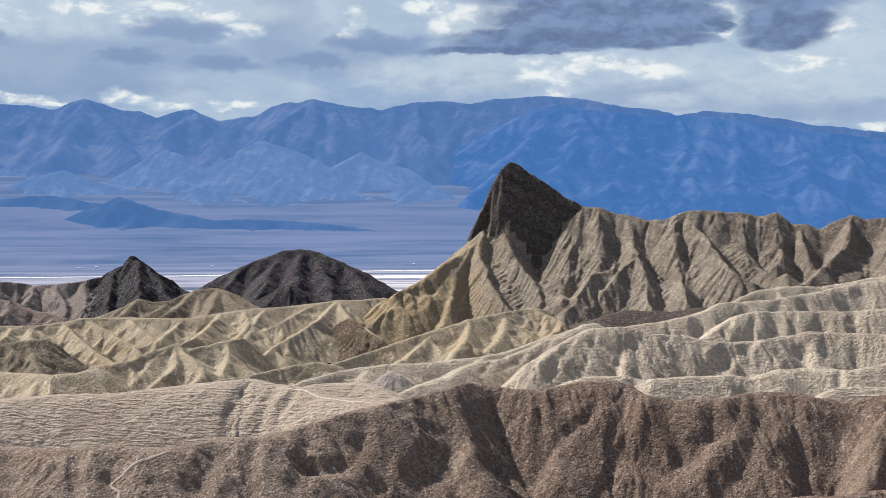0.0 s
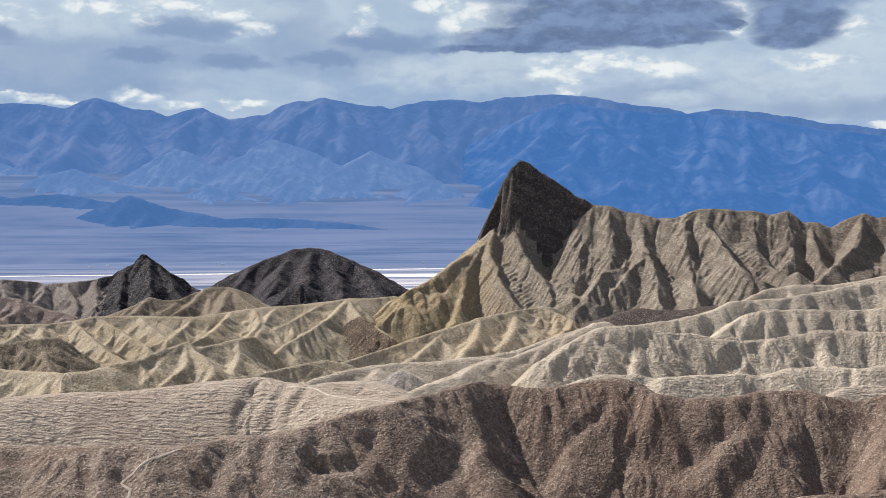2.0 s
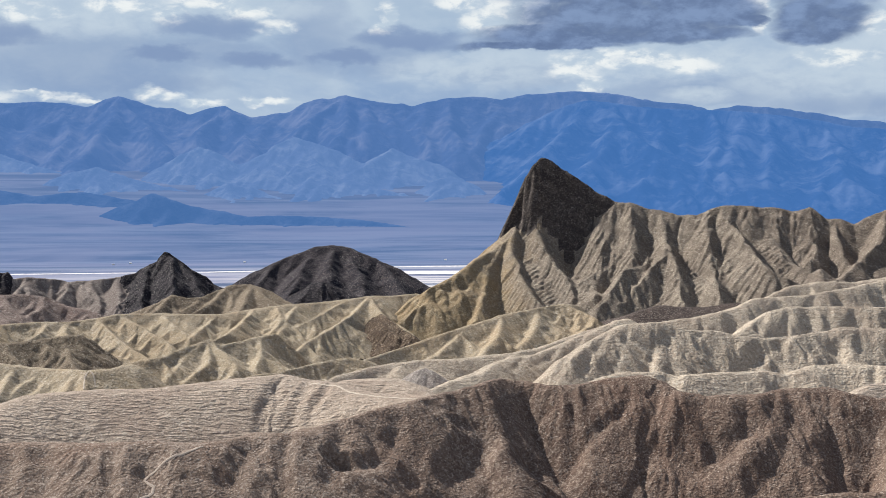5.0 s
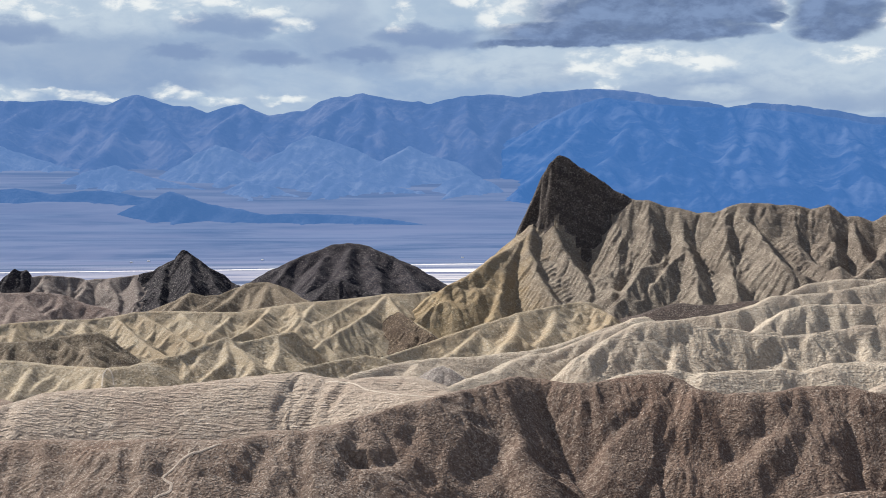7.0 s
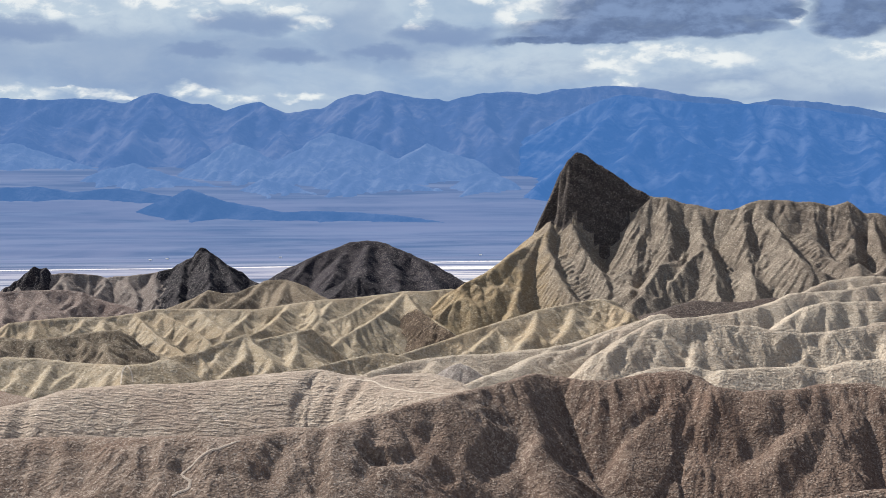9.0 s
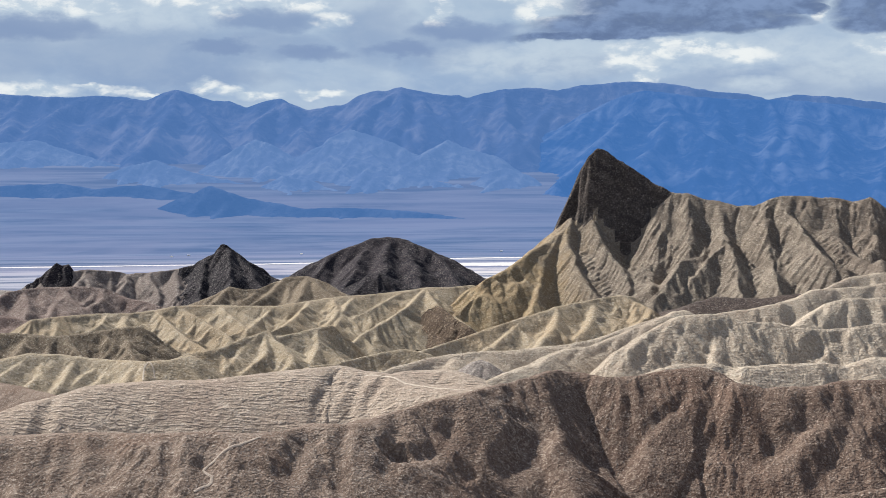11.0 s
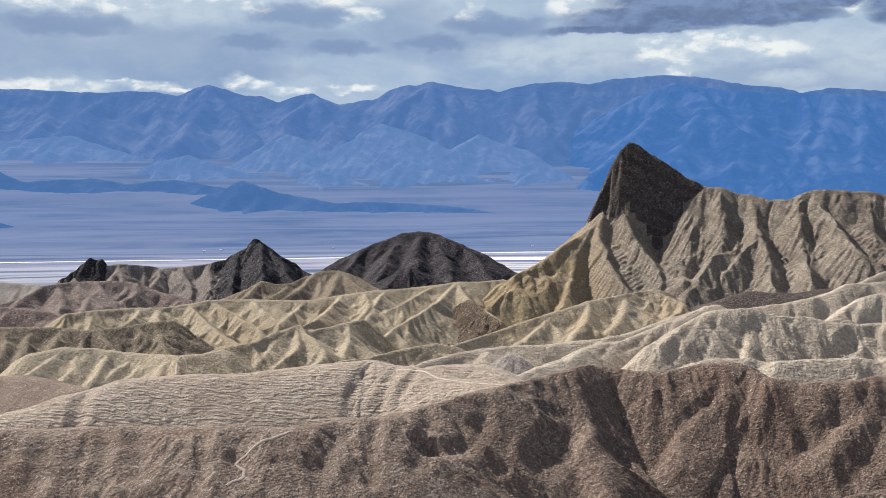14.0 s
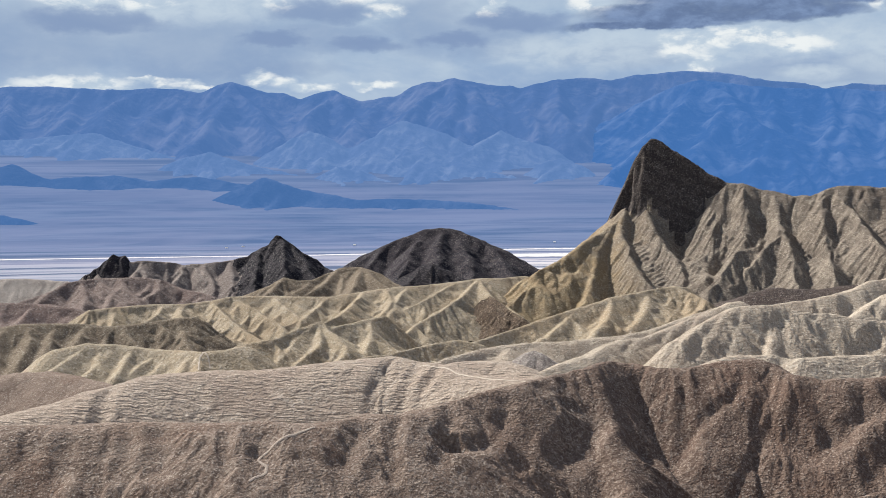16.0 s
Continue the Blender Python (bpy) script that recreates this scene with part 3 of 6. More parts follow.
def wash_lines(height, X, Y, res, width, run):
    """Rills from 0 to 1 that follow the fall of the slope, strongest where it is steep."""
    ny, nx = height.shape
    smooth = height.copy()
    for _ in range(int((width / res) ** 2) + 2):
        smooth[1:-1, 1:-1] = (smooth[:-2, 1:-1] + smooth[2:, 1:-1] + smooth[1:-1, :-2] + smooth[1:-1, 2:]) / 4
    gy, gx = np.gradient(smooth, res)
    steep = np.hypot(gx, gy) + 1e-6
    gx, gy = gx / steep, gy / steep
    total, count = np.zeros_like(height), 0
    step = max(res, width * 0.4)
    for hand in (-1, 1):
        x, y = X.copy(), Y.copy()
        for _ in range(int(run / step / 2)):
            j = np.clip(((x - X[0, 0]) / res).astype(int), 0, nx - 1)
            i = np.clip(((y - Y[0, 0]) / res).astype(int), 0, ny - 1)
            x, y = x + gx[i, j] * step * hand, y + gy[i, j] * step * hand
            total += value_noise(x / width + 11.3, y / width + 5.1)
            count += 1
    total = (total / count - 0.5) * math.sqrt(count) * 1.1
    cut = np.clip(1 - np.abs(total) * 2.2, 0, 1)
    patch = np.clip(fractal(X / (width * 9), Y / (width * 9), 2) * 3 - 0.9, 0.15, 1)
    return cut * patch * np.clip((steep - 0.2) / 0.4, 0, 1)


def erode(height, where, res, rain):
    """Rain drops run down the slopes, cut rills and drop their load where it flattens."""
    rng = np.random.RandomState(len(height))
    ny, nx = height.shape
    first = (height / res).ravel()
    h = first.copy()
    spots = np.flatnonzero(where.ravel())
    count = max(500, len(spots) // 7)
    for batch in range(6):
        start = rng.choice(spots, count)
        x, y = start % nx + rng.rand(count), start // nx + rng.rand(count)
        dx, dy, load, speed, water = np.zeros(count), np.zeros(count), np.zeros(count), np.ones(count), np.ones(count)
        for step in range(34):
            ok = (x > 1) & (x < nx - 3) & (y > 1) & (y < ny - 3)
            x, y, dx, dy, load, speed, water = (v[ok] for v in (x, y, dx, dy, load, speed, water))
            xi, yi = x.astype(int), y.astype(int)
            u, v, c = x - xi, y - yi, yi * nx + xi
            a, b, d, e = h[c], h[c + 1], h[c + nx], h[c + nx + 1]
            gx, gy = (b - a) * (1 - v) + (e - d) * v, (d - a) * (1 - u) + (e - b) * u
            z = a * (1 - u) * (1 - v) + b * u * (1 - v) + d * (1 - u) * v + e * u * v
            dx, dy = dx * 0.35 - gx * 0.65, dy * 0.35 - gy * 0.65
            size = np.hypot(dx, dy) + 1e-6
            dx, dy = dx / size, dy / size
            x, y = x + dx, y + dy
            xj, yj = x.astype(int), y.astype(int)
            p, q, f = x - xj, y - yj, yj * nx + xj
            fall = h[f] * (1 - p) * (1 - q) + h[f + 1] * p * (1 - q) + h[f + nx] * (1 - p) * q + h[f + nx + 1] * p * q - z
            room = np.maximum(-fall, 0.02) * speed * water * 2.2 * rain
            drop = np.where(fall > 0, np.minimum(fall, load), np.where(load > room, (load - room) * 0.25, -np.minimum((room - load) * 0.22, np.maximum(-fall, 0) * 0.6)))
            load = np.maximum(load - drop, 0)
            change = 0.0
            for o, w in ((0, (1 - u) * (1 - v)), (1, u * (1 - v)), (nx, (1 - u) * v), (nx + 1, u * v)):
                change = change + np.bincount(c + o, drop * w, nx * ny)
            h = np.clip(h + np.clip(change, -0.12, 0.08), first - 2.2 * rain, first + 0.35)
            speed = np.sqrt(np.clip(speed ** 2 - fall * 1.2, 0.1, 9))
            water = water * 0.975
    h = h.reshape(ny, nx)
    soft = (h[:-2, 1:-1] + h[2:, 1:-1] + h[1:-1, :-2] + h[1:-1, 2:]) / 4
    h[1:-1, 1:-1] = h[1:-1, 1:-1] * 0.5 + soft * 0.5
    return np.where(where, h * res, height)


def sheet(name, verts, quads, mat, normals=None):
    me = bpy.data.meshes.new(name)
    me.vertices.add(len(verts))
    me.vertices.foreach_set("co", verts.astype(np.float32).ravel())
    me.loops.add(quads.size)
    me.loops.foreach_set("vertex_index", quads.astype(np.int32).ravel())
    me.polygons.add(len(quads))
    me.polygons.foreach_set("loop_start", np.arange(0, quads.size, 4, dtype=np.int32))
    me.polygons.foreach_set("use_smooth", np.ones(len(quads), bool))
    me.update(calc_edges=True)
    if normals is not None:
        me.normals_split_custom_set_from_vertices(normals)
    me.materials.append(MATS[mat])
    return new(name, me)


def build_ground():
    """One sheet from under the viewpoint to the far mountains."""
    rings = np.concatenate([np.linspace(0.001, 100, 40), np.linspace(105, 1200, 110), np.linspace(1225, 4950, 90)])
    turns = np.linspace(-np.pi, np.pi, 301)
    A, R = np.meshgrid(turns, rings)
    X, Y = R * np.sin(A) + 0.4, R * np.cos(A) + 0.3
    Z = ground_height(X, Y)
    rough = np.clip((R - 20) / 100, 0, 1) * np.clip((1500 - R) / 500, 0, 1)
    Z = Z + (fractal(X / 30, Y / 30, 5) - 0.5) * 9 * rough
    verts = np.stack([X, Y, Z], -1).reshape(-1, 3)
    idx = np.arange(A.size).reshape(A.shape)
    quads = np.stack([idx[:-1, :-1], idx[1:, :-1], idx[1:, 1:], idx[:-1, 1:]], -1).reshape(-1, 4)[:, ::-1]
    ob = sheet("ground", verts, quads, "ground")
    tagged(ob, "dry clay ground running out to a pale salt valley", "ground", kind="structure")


build_ground()

# crest lines in metres, heights from the eye
land = Land("badland_ridge", "wrinkled brown clay badland ridge with gullied slopes", "ridge", "clay_brown", 0.27, -62)
land.crest([(-23.8, 202.0, -31.0), (-19.3, 207.0, -30.3), (-16.1, 210.0, -29.7), (-9.3, 216.0, -28.7), (-4.1, 222.0, -28.1), (0.6, 226.0, -27.2), (4.4, 230.0, -26.9), (8.3, 232.0, -27.4), (13.0, 230.0, -28.2), (17.8, 231.0, -28.1), (22.8, 233.0, -27.4), (28.9, 235.0, -27.0), (31.7, 234.0, -27.7), (34.2, 231.0, -29.1), (39.7, 230.0, -29.8), (49.5, 231.0, -29.7), (53.1, 234.0, -29.3), (60.4, 236.0, -29.2), (64.5, 233.0, -30.0), (69.0, 232.0, -30.3), (71.9, 232.0, -29.7), (78.0, 230.0, -28.8), (89.1, 222.0, -28.6), (97.4, 210.0, -30.1)], 0.84, 2.6, 0.13, 5.5, "crest")
land.crest([(-85.7, 185.0, -31.3), (-73.0, 188.0, -31.6), (-61.9, 190.0, -31.4), (-54.0, 190.0, -31.6), (-46.1, 190.0, -31.2), (-38.6, 192.0, -31.8), (-35.0, 194.0, -31.6), (-31.6, 198.0, -31.2), (-27.5, 198.0, -31.3), (-23.8, 202.0, -31.0)], 0.74, 4.2, 0.13, 5.5, "crest")
land.crest([(-70.8, 188.4, -31.6), (-70.2, 183.7, -34.0), (-68.7, 176.8, -37.4)], 0.78, 1.4, 0.2, 4, "spur")
land.groove([(-65.8, 189.3), (-64.1, 185.8), (-62.7, 179.4)], 0.9, 2.3)
land.crest([(-62.5, 189.9, -31.4), (-61.6, 185.2, -33.8), (-60.2, 178.8, -37.1)], 0.78, 1.4, 0.2, 4, "spur")
land.groove([(-60.3, 190.0), (-59.2, 185.6), (-58.2, 181.0)], 1.3, 3.4)
land.crest([(-48.5, 190.0, -31.3), (-48.1, 185.0, -33.7), (-46.7, 177.8, -37.2)], 0.78, 1.4, 0.2, 4, "spur")
land.groove([(-46.9, 190.0), (-45.1, 186.5), (-45.2, 183.7), (-43.3, 180.9)], 1.3, 3.4)
land.groove([(-51.6, 190.0), (-49.8, 186.2), (-48.9, 179.8)], 0.7, 1.7)
land.crest([(-37.5, 192.6, -31.7), (-37.6, 186.9, -34.4), (-37.7, 180.1, -37.7)], 0.78, 1.4, 0.2, 4, "spur")
land.groove([(-32.6, 196.8), (-32.0, 191.9), (-32.8, 188.7), (-33.2, 185.1)], 1.1, 2.8)
land.crest([(-30.0, 198.0, -31.2), (-28.2, 190.9, -34.8), (-27.5, 183.4, -38.4)], 0.78, 1.4, 0.2, 4, "spur")
land.groove([(-26.8, 198.8), (-26.6, 192.3), (-26.3, 185.7)], 0.7, 1.7)
land.crest([(-23.8, 202.0, -31.0), (-23.2, 197.0, -33.4), (-23.1, 190.9, -36.4), (-23.4, 185.7, -38.9)], 0.78, 1.4, 0.2, 4, "spur")
land.groove([(-20.6, 205.5), (-19.7, 199.9), (-19.7, 195.2), (-20.4, 190.2)], 0.8, 2.0)
land.crest([(-14.4, 211.5, -29.4), (-13.7, 203.2, -33.6), (-15.7, 196.0, -37.3), (-17.3, 191.0, -40.0)], 0.78, 1.4, 0.2, 4, "spur")
land.groove([(-11.7, 213.9), (-11.6, 208.1), (-12.5, 204.0), (-13.5, 200.4), (-15.9, 197.9), (-17.3, 195.4)], 0.8, 2.0)
land.crest([(-6.2, 219.6, -28.3), (-6.5, 210.3, -33.0), (-8.2, 201.4, -37.5), (-10.3, 194.9, -40.9)], 0.78, 1.4, 0.2, 4, "spur")
land.groove([(-3.4, 222.6), (-2.4, 219.5), (-0.6, 215.9), (1.6, 214.4), (0.5, 211.6), (-0.6, 208.4), (-2.8, 204.4)], 1.4, 3.7)
land.crest([(1.0, 226.4, -27.2), (1.4, 220.3, -30.4), (3.4, 214.7, -33.7), (5.1, 207.4, -37.7), (6.4, 199.7, -41.9)], 0.78, 1.4, 0.2, 4, "spur")
land.groove([(7.3, 231.5), (8.6, 227.4), (9.0, 223.1), (10.3, 220.3), (12.0, 217.3), (12.1, 215.5), (10.0, 213.8)], 2.4, 6.2)
land.groove([(2.5, 228.0), (2.6, 226.3), (4.8, 219.9), (7.8, 214.2), (10.2, 209.2)], 0.6, 1.4)
land.groove([(15.2, 230.4), (16.1, 224.1), (15.4, 218.4), (13.1, 212.8)], 0.7, 1.7)
land.groove([(26.2, 234.1), (25.7, 227.4), (21.1, 223.0), (15.6, 217.1)], 0.6, 1.4)
land.crest([(29.7, 234.7, -27.2), (28.0, 229.9, -29.8), (23.2, 223.7, -34.0), (18.7, 218.6, -37.5), (14.7, 214.2, -40.6), (11.5, 208.8, -43.8)], 0.78, 1.4, 0.2, 4, "spur")
land.groove([(33.7, 231.6), (33.3, 230.6), (30.3, 222.9), (26.7, 216.0), (22.3, 208.7)], 0.6, 1.4)
land.groove([(39.2, 230.1), (37.6, 225.5), (38.8, 221.5), (38.7, 219.3), (37.0, 217.5), (31.7, 219.7)], 1.7, 4.5)
land.groove([(45.6, 230.6), (44.9, 225.7), (42.8, 221.5), (39.5, 219.7)], 1.1, 2.8)
land.groove([(51.8, 232.9), (49.1, 226.5), (45.1, 223.0), (42.3, 222.4)], 0.8, 2.0)
land.crest([(53.5, 234.1, -29.3), (51.0, 226.2, -34.2), (46.8, 223.1, -37.4), (42.3, 221.9, -39.3), (36.9, 222.2, -41.5), (29.0, 219.5, -44.9)], 0.78, 1.4, 0.2, 4, "spur")
land.groove([(54.2, 234.3), (52.8, 226.4), (50.5, 221.6), (48.2, 217.9), (44.2, 213.7)], 1.1, 2.8)
land.crest([(60.4, 236.0, -29.2), (57.2, 230.1, -33.2), (54.0, 225.1, -36.8), (53.4, 216.7, -39.8), (52.4, 211.2, -44.3)], 0.78, 1.4, 0.2, 4, "spur")
land.groove([(57.2, 230.1), (59.4, 228.4), (59.1, 223.3), (58.4, 217.3), (57.4, 212.0)], 0.7, 1.7)
land.groove([(70.2, 232.0), (68.3, 229.2), (66.1, 225.6), (64.6, 222.4), (62.6, 217.6)], 2.6, 6.8)
land.crest([(74.3, 231.2, -29.3), (70.7, 223.3, -33.9), (66.6, 214.7, -38.8), (62.9, 206.8, -43.3)], 0.78, 1.4, 0.2, 4, "spur")
land.groove([(79.7, 228.8), (76.1, 222.0), (72.1, 215.2), (69.1, 208.7)], 1.1, 2.8)
land.crest([(84.1, 225.6, -28.7), (80.2, 218.1, -33.3), (75.6, 210.2, -38.2), (72.1, 203.8, -42.1)], 0.78, 1.4, 0.2, 4, "spur")
land.dig(-19.5, 196.4, 2.0, 1.8, 2.0)
land.build(0.12, 0.12, 0.07, ((3.0, 18, 0.7), (1.2, 9, 0.45)))
land = Land("badland_ridge", "low pale brown clay ridge end below the brown ridge", "ridge", "clay_brown", 0.4, -52)
land.crest([(29.1, 150.0, -32.4), (34.5, 152.0, -31.7), (39.5, 154.0, -31.3), (45.2, 156.0, -31.2), (51.2, 157.0, -30.9), (56.5, 157.0, -30.5), (62.9, 155.0, -30.4)], 0.9, 1.6, 0.18, 4, "crest")
land.branch(9, 0.6, 0.85, 1.2, reach=14)
land.build(0.16, 0.22, 0.1)
land = Land("badland_hill", "rounded pale tan clay hill with fine ripples", "hill", "clay_tan", 0.36, -64)
land.crest([(-123.5, 262.0, -44.1), (-117.4, 268.0, -43.1), (-112.0, 274.0, -42.1), (-105.2, 280.0, -39.9), (-99.6, 284.0, -39.0), (-95.6, 290.0, -37.8), (-88.7, 295.0, -37.6), (-80.9, 298.0, -37.5), (-72.8, 300.0, -37.6), (-61.1, 304.0, -36.6), (-49.1, 308.0, -35.8), (-44.3, 310.0, -35.6), (-38.9, 308.0, -36.6), (-32.1, 304.0, -37.0), (-25.3, 298.0, -38.1), (-17.5, 292.0, -38.2), (-10.0, 286.0, -38.4)], 0.80, 11.2, 0.13, 9, "crest")
land.groove([(-44.8, 309.8), (-44.3, 306.1), (-45.1, 300.0), (-46.3, 294.3), (-46.0, 285.2)], 1.0, 2.2)
land.crest([(-41.6, 309.0, -36.1), (-41.6, 302.6, -39.3), (-43.3, 293.9, -43.7), (-44.4, 286.6, -47.4), (-43.9, 279.6, -50.9)], 0.85, 4.0, 0.2, 4, "spur")
land.groove([(-37.9, 307.4), (-38.8, 298.5), (-39.5, 292.5), (-39.4, 284.5)], 1.0, 2.2)
land.crest([(-35.8, 306.2, -36.8), (-36.0, 301.4, -39.2), (-37.1, 294.7, -42.6), (-37.1, 285.4, -47.2)], 0.85, 4.0, 0.2, 4, "spur")
land.groove([(-33.1, 304.6), (-33.7, 299.7), (-35.5, 293.8), (-35.4, 285.7)], 1.0, 2.2)
land.crest([(-28.4, 300.7, -37.6), (-26.8, 296.6, -39.8), (-26.8, 290.0, -43.1), (-26.6, 280.9, -47.6)], 0.85, 4.0, 0.2, 4, "spur")
land.groove([(-100.7, 283.2), (-100.7, 279.7), (-100.3, 274.3), (-99.2, 266.6)], 1.2, 2.6)
land.crest([(-105.2, 280.0, -39.9), (-104.2, 275.5, -42.2), (-101.5, 263.9, -48.1)], 0.85, 4.0, 0.2, 4, "spur")
land.gully([(-43.6, 309), (-44.6, 303.2), (-43.9, 296.6), (-45.4, 291.4), (-44.8, 288.9), (-46, 283)], 0.32, 0.5)
land.build(0.08, 0.12, 0.06, ((2.2, 9, 0.3),))
land = Land("badland_knoll", "low tan clay knoll behind the footpath", "hill", "clay_tan", 0.5, -60)
land.crest([(-36.9, 330.0, -41.0), (-33.2, 334.0, -40.2), (-28.6, 338.0, -39.8), (-20.2, 338.0, -39.7), (-15.8, 334.0, -40.3), (-11.4, 328.0, -41.9), (-5.8, 320.0, -43.5)], 0.8, 9.6, 0.18, 5, "crest")
land.branch(10, 0.5, 0.7, 2, reach=16)
land.build(0.08, 0.16, 0.07)
land = Land("badland_hill", "brown speckled clay hill with a rounded crest", "hill", "clay_brown", 0.6, -64)
land.crest([(-172.8, 370.0, -49.2), (-159.7, 370.0, -47.6), (-151.2, 370.0, -46.9), (-143.5, 366.0, -47.6), (-135.9, 362.0, -48.6), (-124.5, 355.0, -49.7)], 0.8, 9.6, 0.32, 6, "crest")
land.branch(12, 0.55, 0.8, 1.8, reach=25)
land.build(0.16, 0.22, 0.1)
land = Land("badland_ridge", "cream clay ridge with creased flanks", "ridge", "clay_cream", 0.5, -64)
land.crest([(-16.4, 318.0, -43.6), (-11.5, 330.0, -42.2), (-6.2, 342.0, -41.0), (-2.0, 352.0, -40.2), (2.4, 362.0, -39.1), (10.2, 374.0, -38.2), (18.5, 385.0, -38.2), (25.6, 396.0, -36.1), (32.1, 405.0, -34.4), (36.9, 412.0, -33.0), (42.9, 420.0, -31.3), (46.8, 424.0, -31.1)], 0.92, 3.1, 0.16, 6, "crest")
land.crest([(-2.0, 352.0, -40.2), (-2.5, 346.3, -42.8)], 0.82, 4.0, 0.15, 4, "spur")
land.groove([(3.6, 363.8), (1.4, 358.6), (-0.4, 353.3)], 0.5, 1.2)
land.crest([(10.2, 374.0, -38.2), (7.7, 367.7, -41.3), (2.6, 360.6, -45.3)], 0.82, 4.0, 0.15, 4, "spur")
land.groove([(14.8, 380.1), (12.8, 374.2), (10.3, 366.5)], 0.5, 1.2)
land.crest([(19.6, 386.6, -37.9), (17.7, 379.6, -41.4), (14.2, 369.6, -46.5)], 0.82, 4.0, 0.15, 4, "spur")
land.groove([(24.2, 393.8), (22.1, 386.9), (17.2, 377.2)], 0.5, 1.3)
land.crest([(28.9, 400.5, -35.2), (25.9, 390.7, -40.2), (20.8, 378.0, -46.7)], 0.82, 4.0, 0.15, 4, "spur")
land.groove([(33.5, 407.1), (30.2, 398.3), (24.4, 384.7)], 0.5, 1.3)
land.crest([(39.3, 415.2, -32.3), (35.7, 404.3, -38.2), (30.1, 386.4, -47.7)], 0.82, 4.0, 0.15, 4, "spur")
land.build(0.1, 0.06, 0.05, ((3.0, 20, 0.5), (1.3, 12, 0.4)))
land = Land("badland_ridge", "long low cream clay ridge crossing the wash", "ridge", "clay_cream", 0.6, -66)
land.crest([(-56.0, 392.0, -52.9), (-47.8, 405.0, -49.6), (-41.7, 412.0, -47.4), (-35.6, 420.0, -46.5), (-25.8, 432.0, -45.7), (-15.3, 440.0, -45.6), (-4.4, 445.0, -45.8), (3.0, 450.0, -45.2), (12.5, 455.0, -44.7), (22.2, 462.0, -43.1), (30.4, 470.0, -41.1), (38.9, 478.0, -39.1), (51.6, 486.0, -36.1)], 1.1, 2.7, 0.41, 7, "crest")
land.crest([(-25.8, 432.0, -45.7), (-25.3, 422.9, -48.3), (-31.8, 415.9, -50.9)], 0.775, 3.4, 0.4, 4, "spur")
land.crest([(-15.3, 440.0, -45.6), (-20.4, 430.1, -48.7), (-21.7, 420.4, -51.5)], 0.775, 3.4, 0.4, 4, "spur")
land.crest([(12.5, 455.0, -44.7), (9.4, 441.6, -48.6), (6.4, 428.1, -52.4)], 0.775, 3.4, 0.4, 4, "spur")
land.branch(24, 0.42, 0.85, 2.2, reach=30)
land.branch(9, 0.62, 0.85, 0.9, reach=7, rank=(1, 2))
land.build(0.12, 0.12, 0.07)
land = Land("clay_cone", "small grey white clay cone", "cone", "clay_grey", 0.4, -62)
land.crest([(-15.0, 385.0, -42.8), (-13.1, 386.0, -42.3), (-11.2, 385.0, -43.0)], 0.75, 1.5, 0.27, 4, "crest")
land.branch(3, 0.8, 0.9, 0.6, reach=7)
land.build(0.3, 0.0, 0.07)
land = Land("badland_ridge", "smooth cream clay ridge with a pale rounded top", "ridge", "clay_cream", 0.38, -62)
land.crest([(12.9, 268.0, -33.9), (20.2, 276.0, -34.0), (26.7, 284.0, -33.1), (32.0, 290.0, -32.7), (39.5, 292.0, -32.7), (43.5, 290.0, -33.3), (50.8, 294.0, -33.2), (63.9, 298.0, -33.3), (69.0, 296.0, -33.8), (75.2, 304.0, -32.8), (80.8, 306.0, -32.6), (90.4, 304.0, -32.8), (99.6, 306.0, -31.7), (114.1, 300.0, -31.7), (128.4, 290.0, -34.3)], 0.92, 3.2, 0.11, 6, "crest")
land.groove([(65.9, 297.2), (65.5, 294.1), (65.3, 290.1)], 1.4, 3.7)
land.groove([(69.3, 296.4), (69.4, 293.7), (67.3, 291.0)], 1.9, 4.9)
land.groove([(88.5, 304.4), (87.7, 300.6), (85.6, 296.2)], 0.6, 1.5)
land.groove([(41.3, 291.1), (41.5, 287.5)], 1.2, 3.0)
land.build(0.1, 0.1, 0.06, ((1.8, 9, 0.3),))
land = Land("badland_knoll", "pale pink clay shoulder of a ridge", "hill", "clay_tan", 0.5, -58)
land.crest([(73.6, 262.0, -33.7), (76.9, 266.0, -32.6), (79.7, 268.0, -32.3), (87.3, 268.0, -32.2), (98.6, 265.0, -32.5)], 0.92, 2.5, 0.18, 5, "crest")
land.branch(9, 0.5, 0.7, 2, reach=14)
land.build(0.08, 0.16, 0.07)
land = Land("badland_ridge", "cream clay ridge with rounded buttresses and creases", "ridge", "clay_cream", 0.42, -64)
land.crest([(22.8, 352.0, -35.8), (31.0, 362.0, -32.0), (36.0, 368.0, -29.8), (41.1, 372.0, -28.7), (50.6, 374.0, -28.5), (55.3, 374.0, -29.5), (57.6, 374.0, -30.6), (64.9, 376.0, -30.7), (72.7, 376.0, -32.4), (81.0, 378.0, -32.9), (92.9, 382.0, -32.2), (100.0, 385.0, -31.1), (103.5, 386.0, -30.7), (111.5, 386.0, -31.2), (125.3, 385.0, -31.5), (143.7, 378.0, -32.1)], 1.02, 2.7, 0.18, 6, "crest")
land.groove([(29.8, 360.5), (25.5, 355.5), (19.7, 345.5)], 0.7, 1.8)
land.crest([(33.8, 365.3, -30.8), (27.0, 356.7, -36.7), (22.6, 345.1, -43.4)], 0.82, 4.0, 0.15, 4, "spur")
land.groove([(36.3, 368.2), (31.6, 358.6), (26.3, 347.3)], 0.7, 1.8)
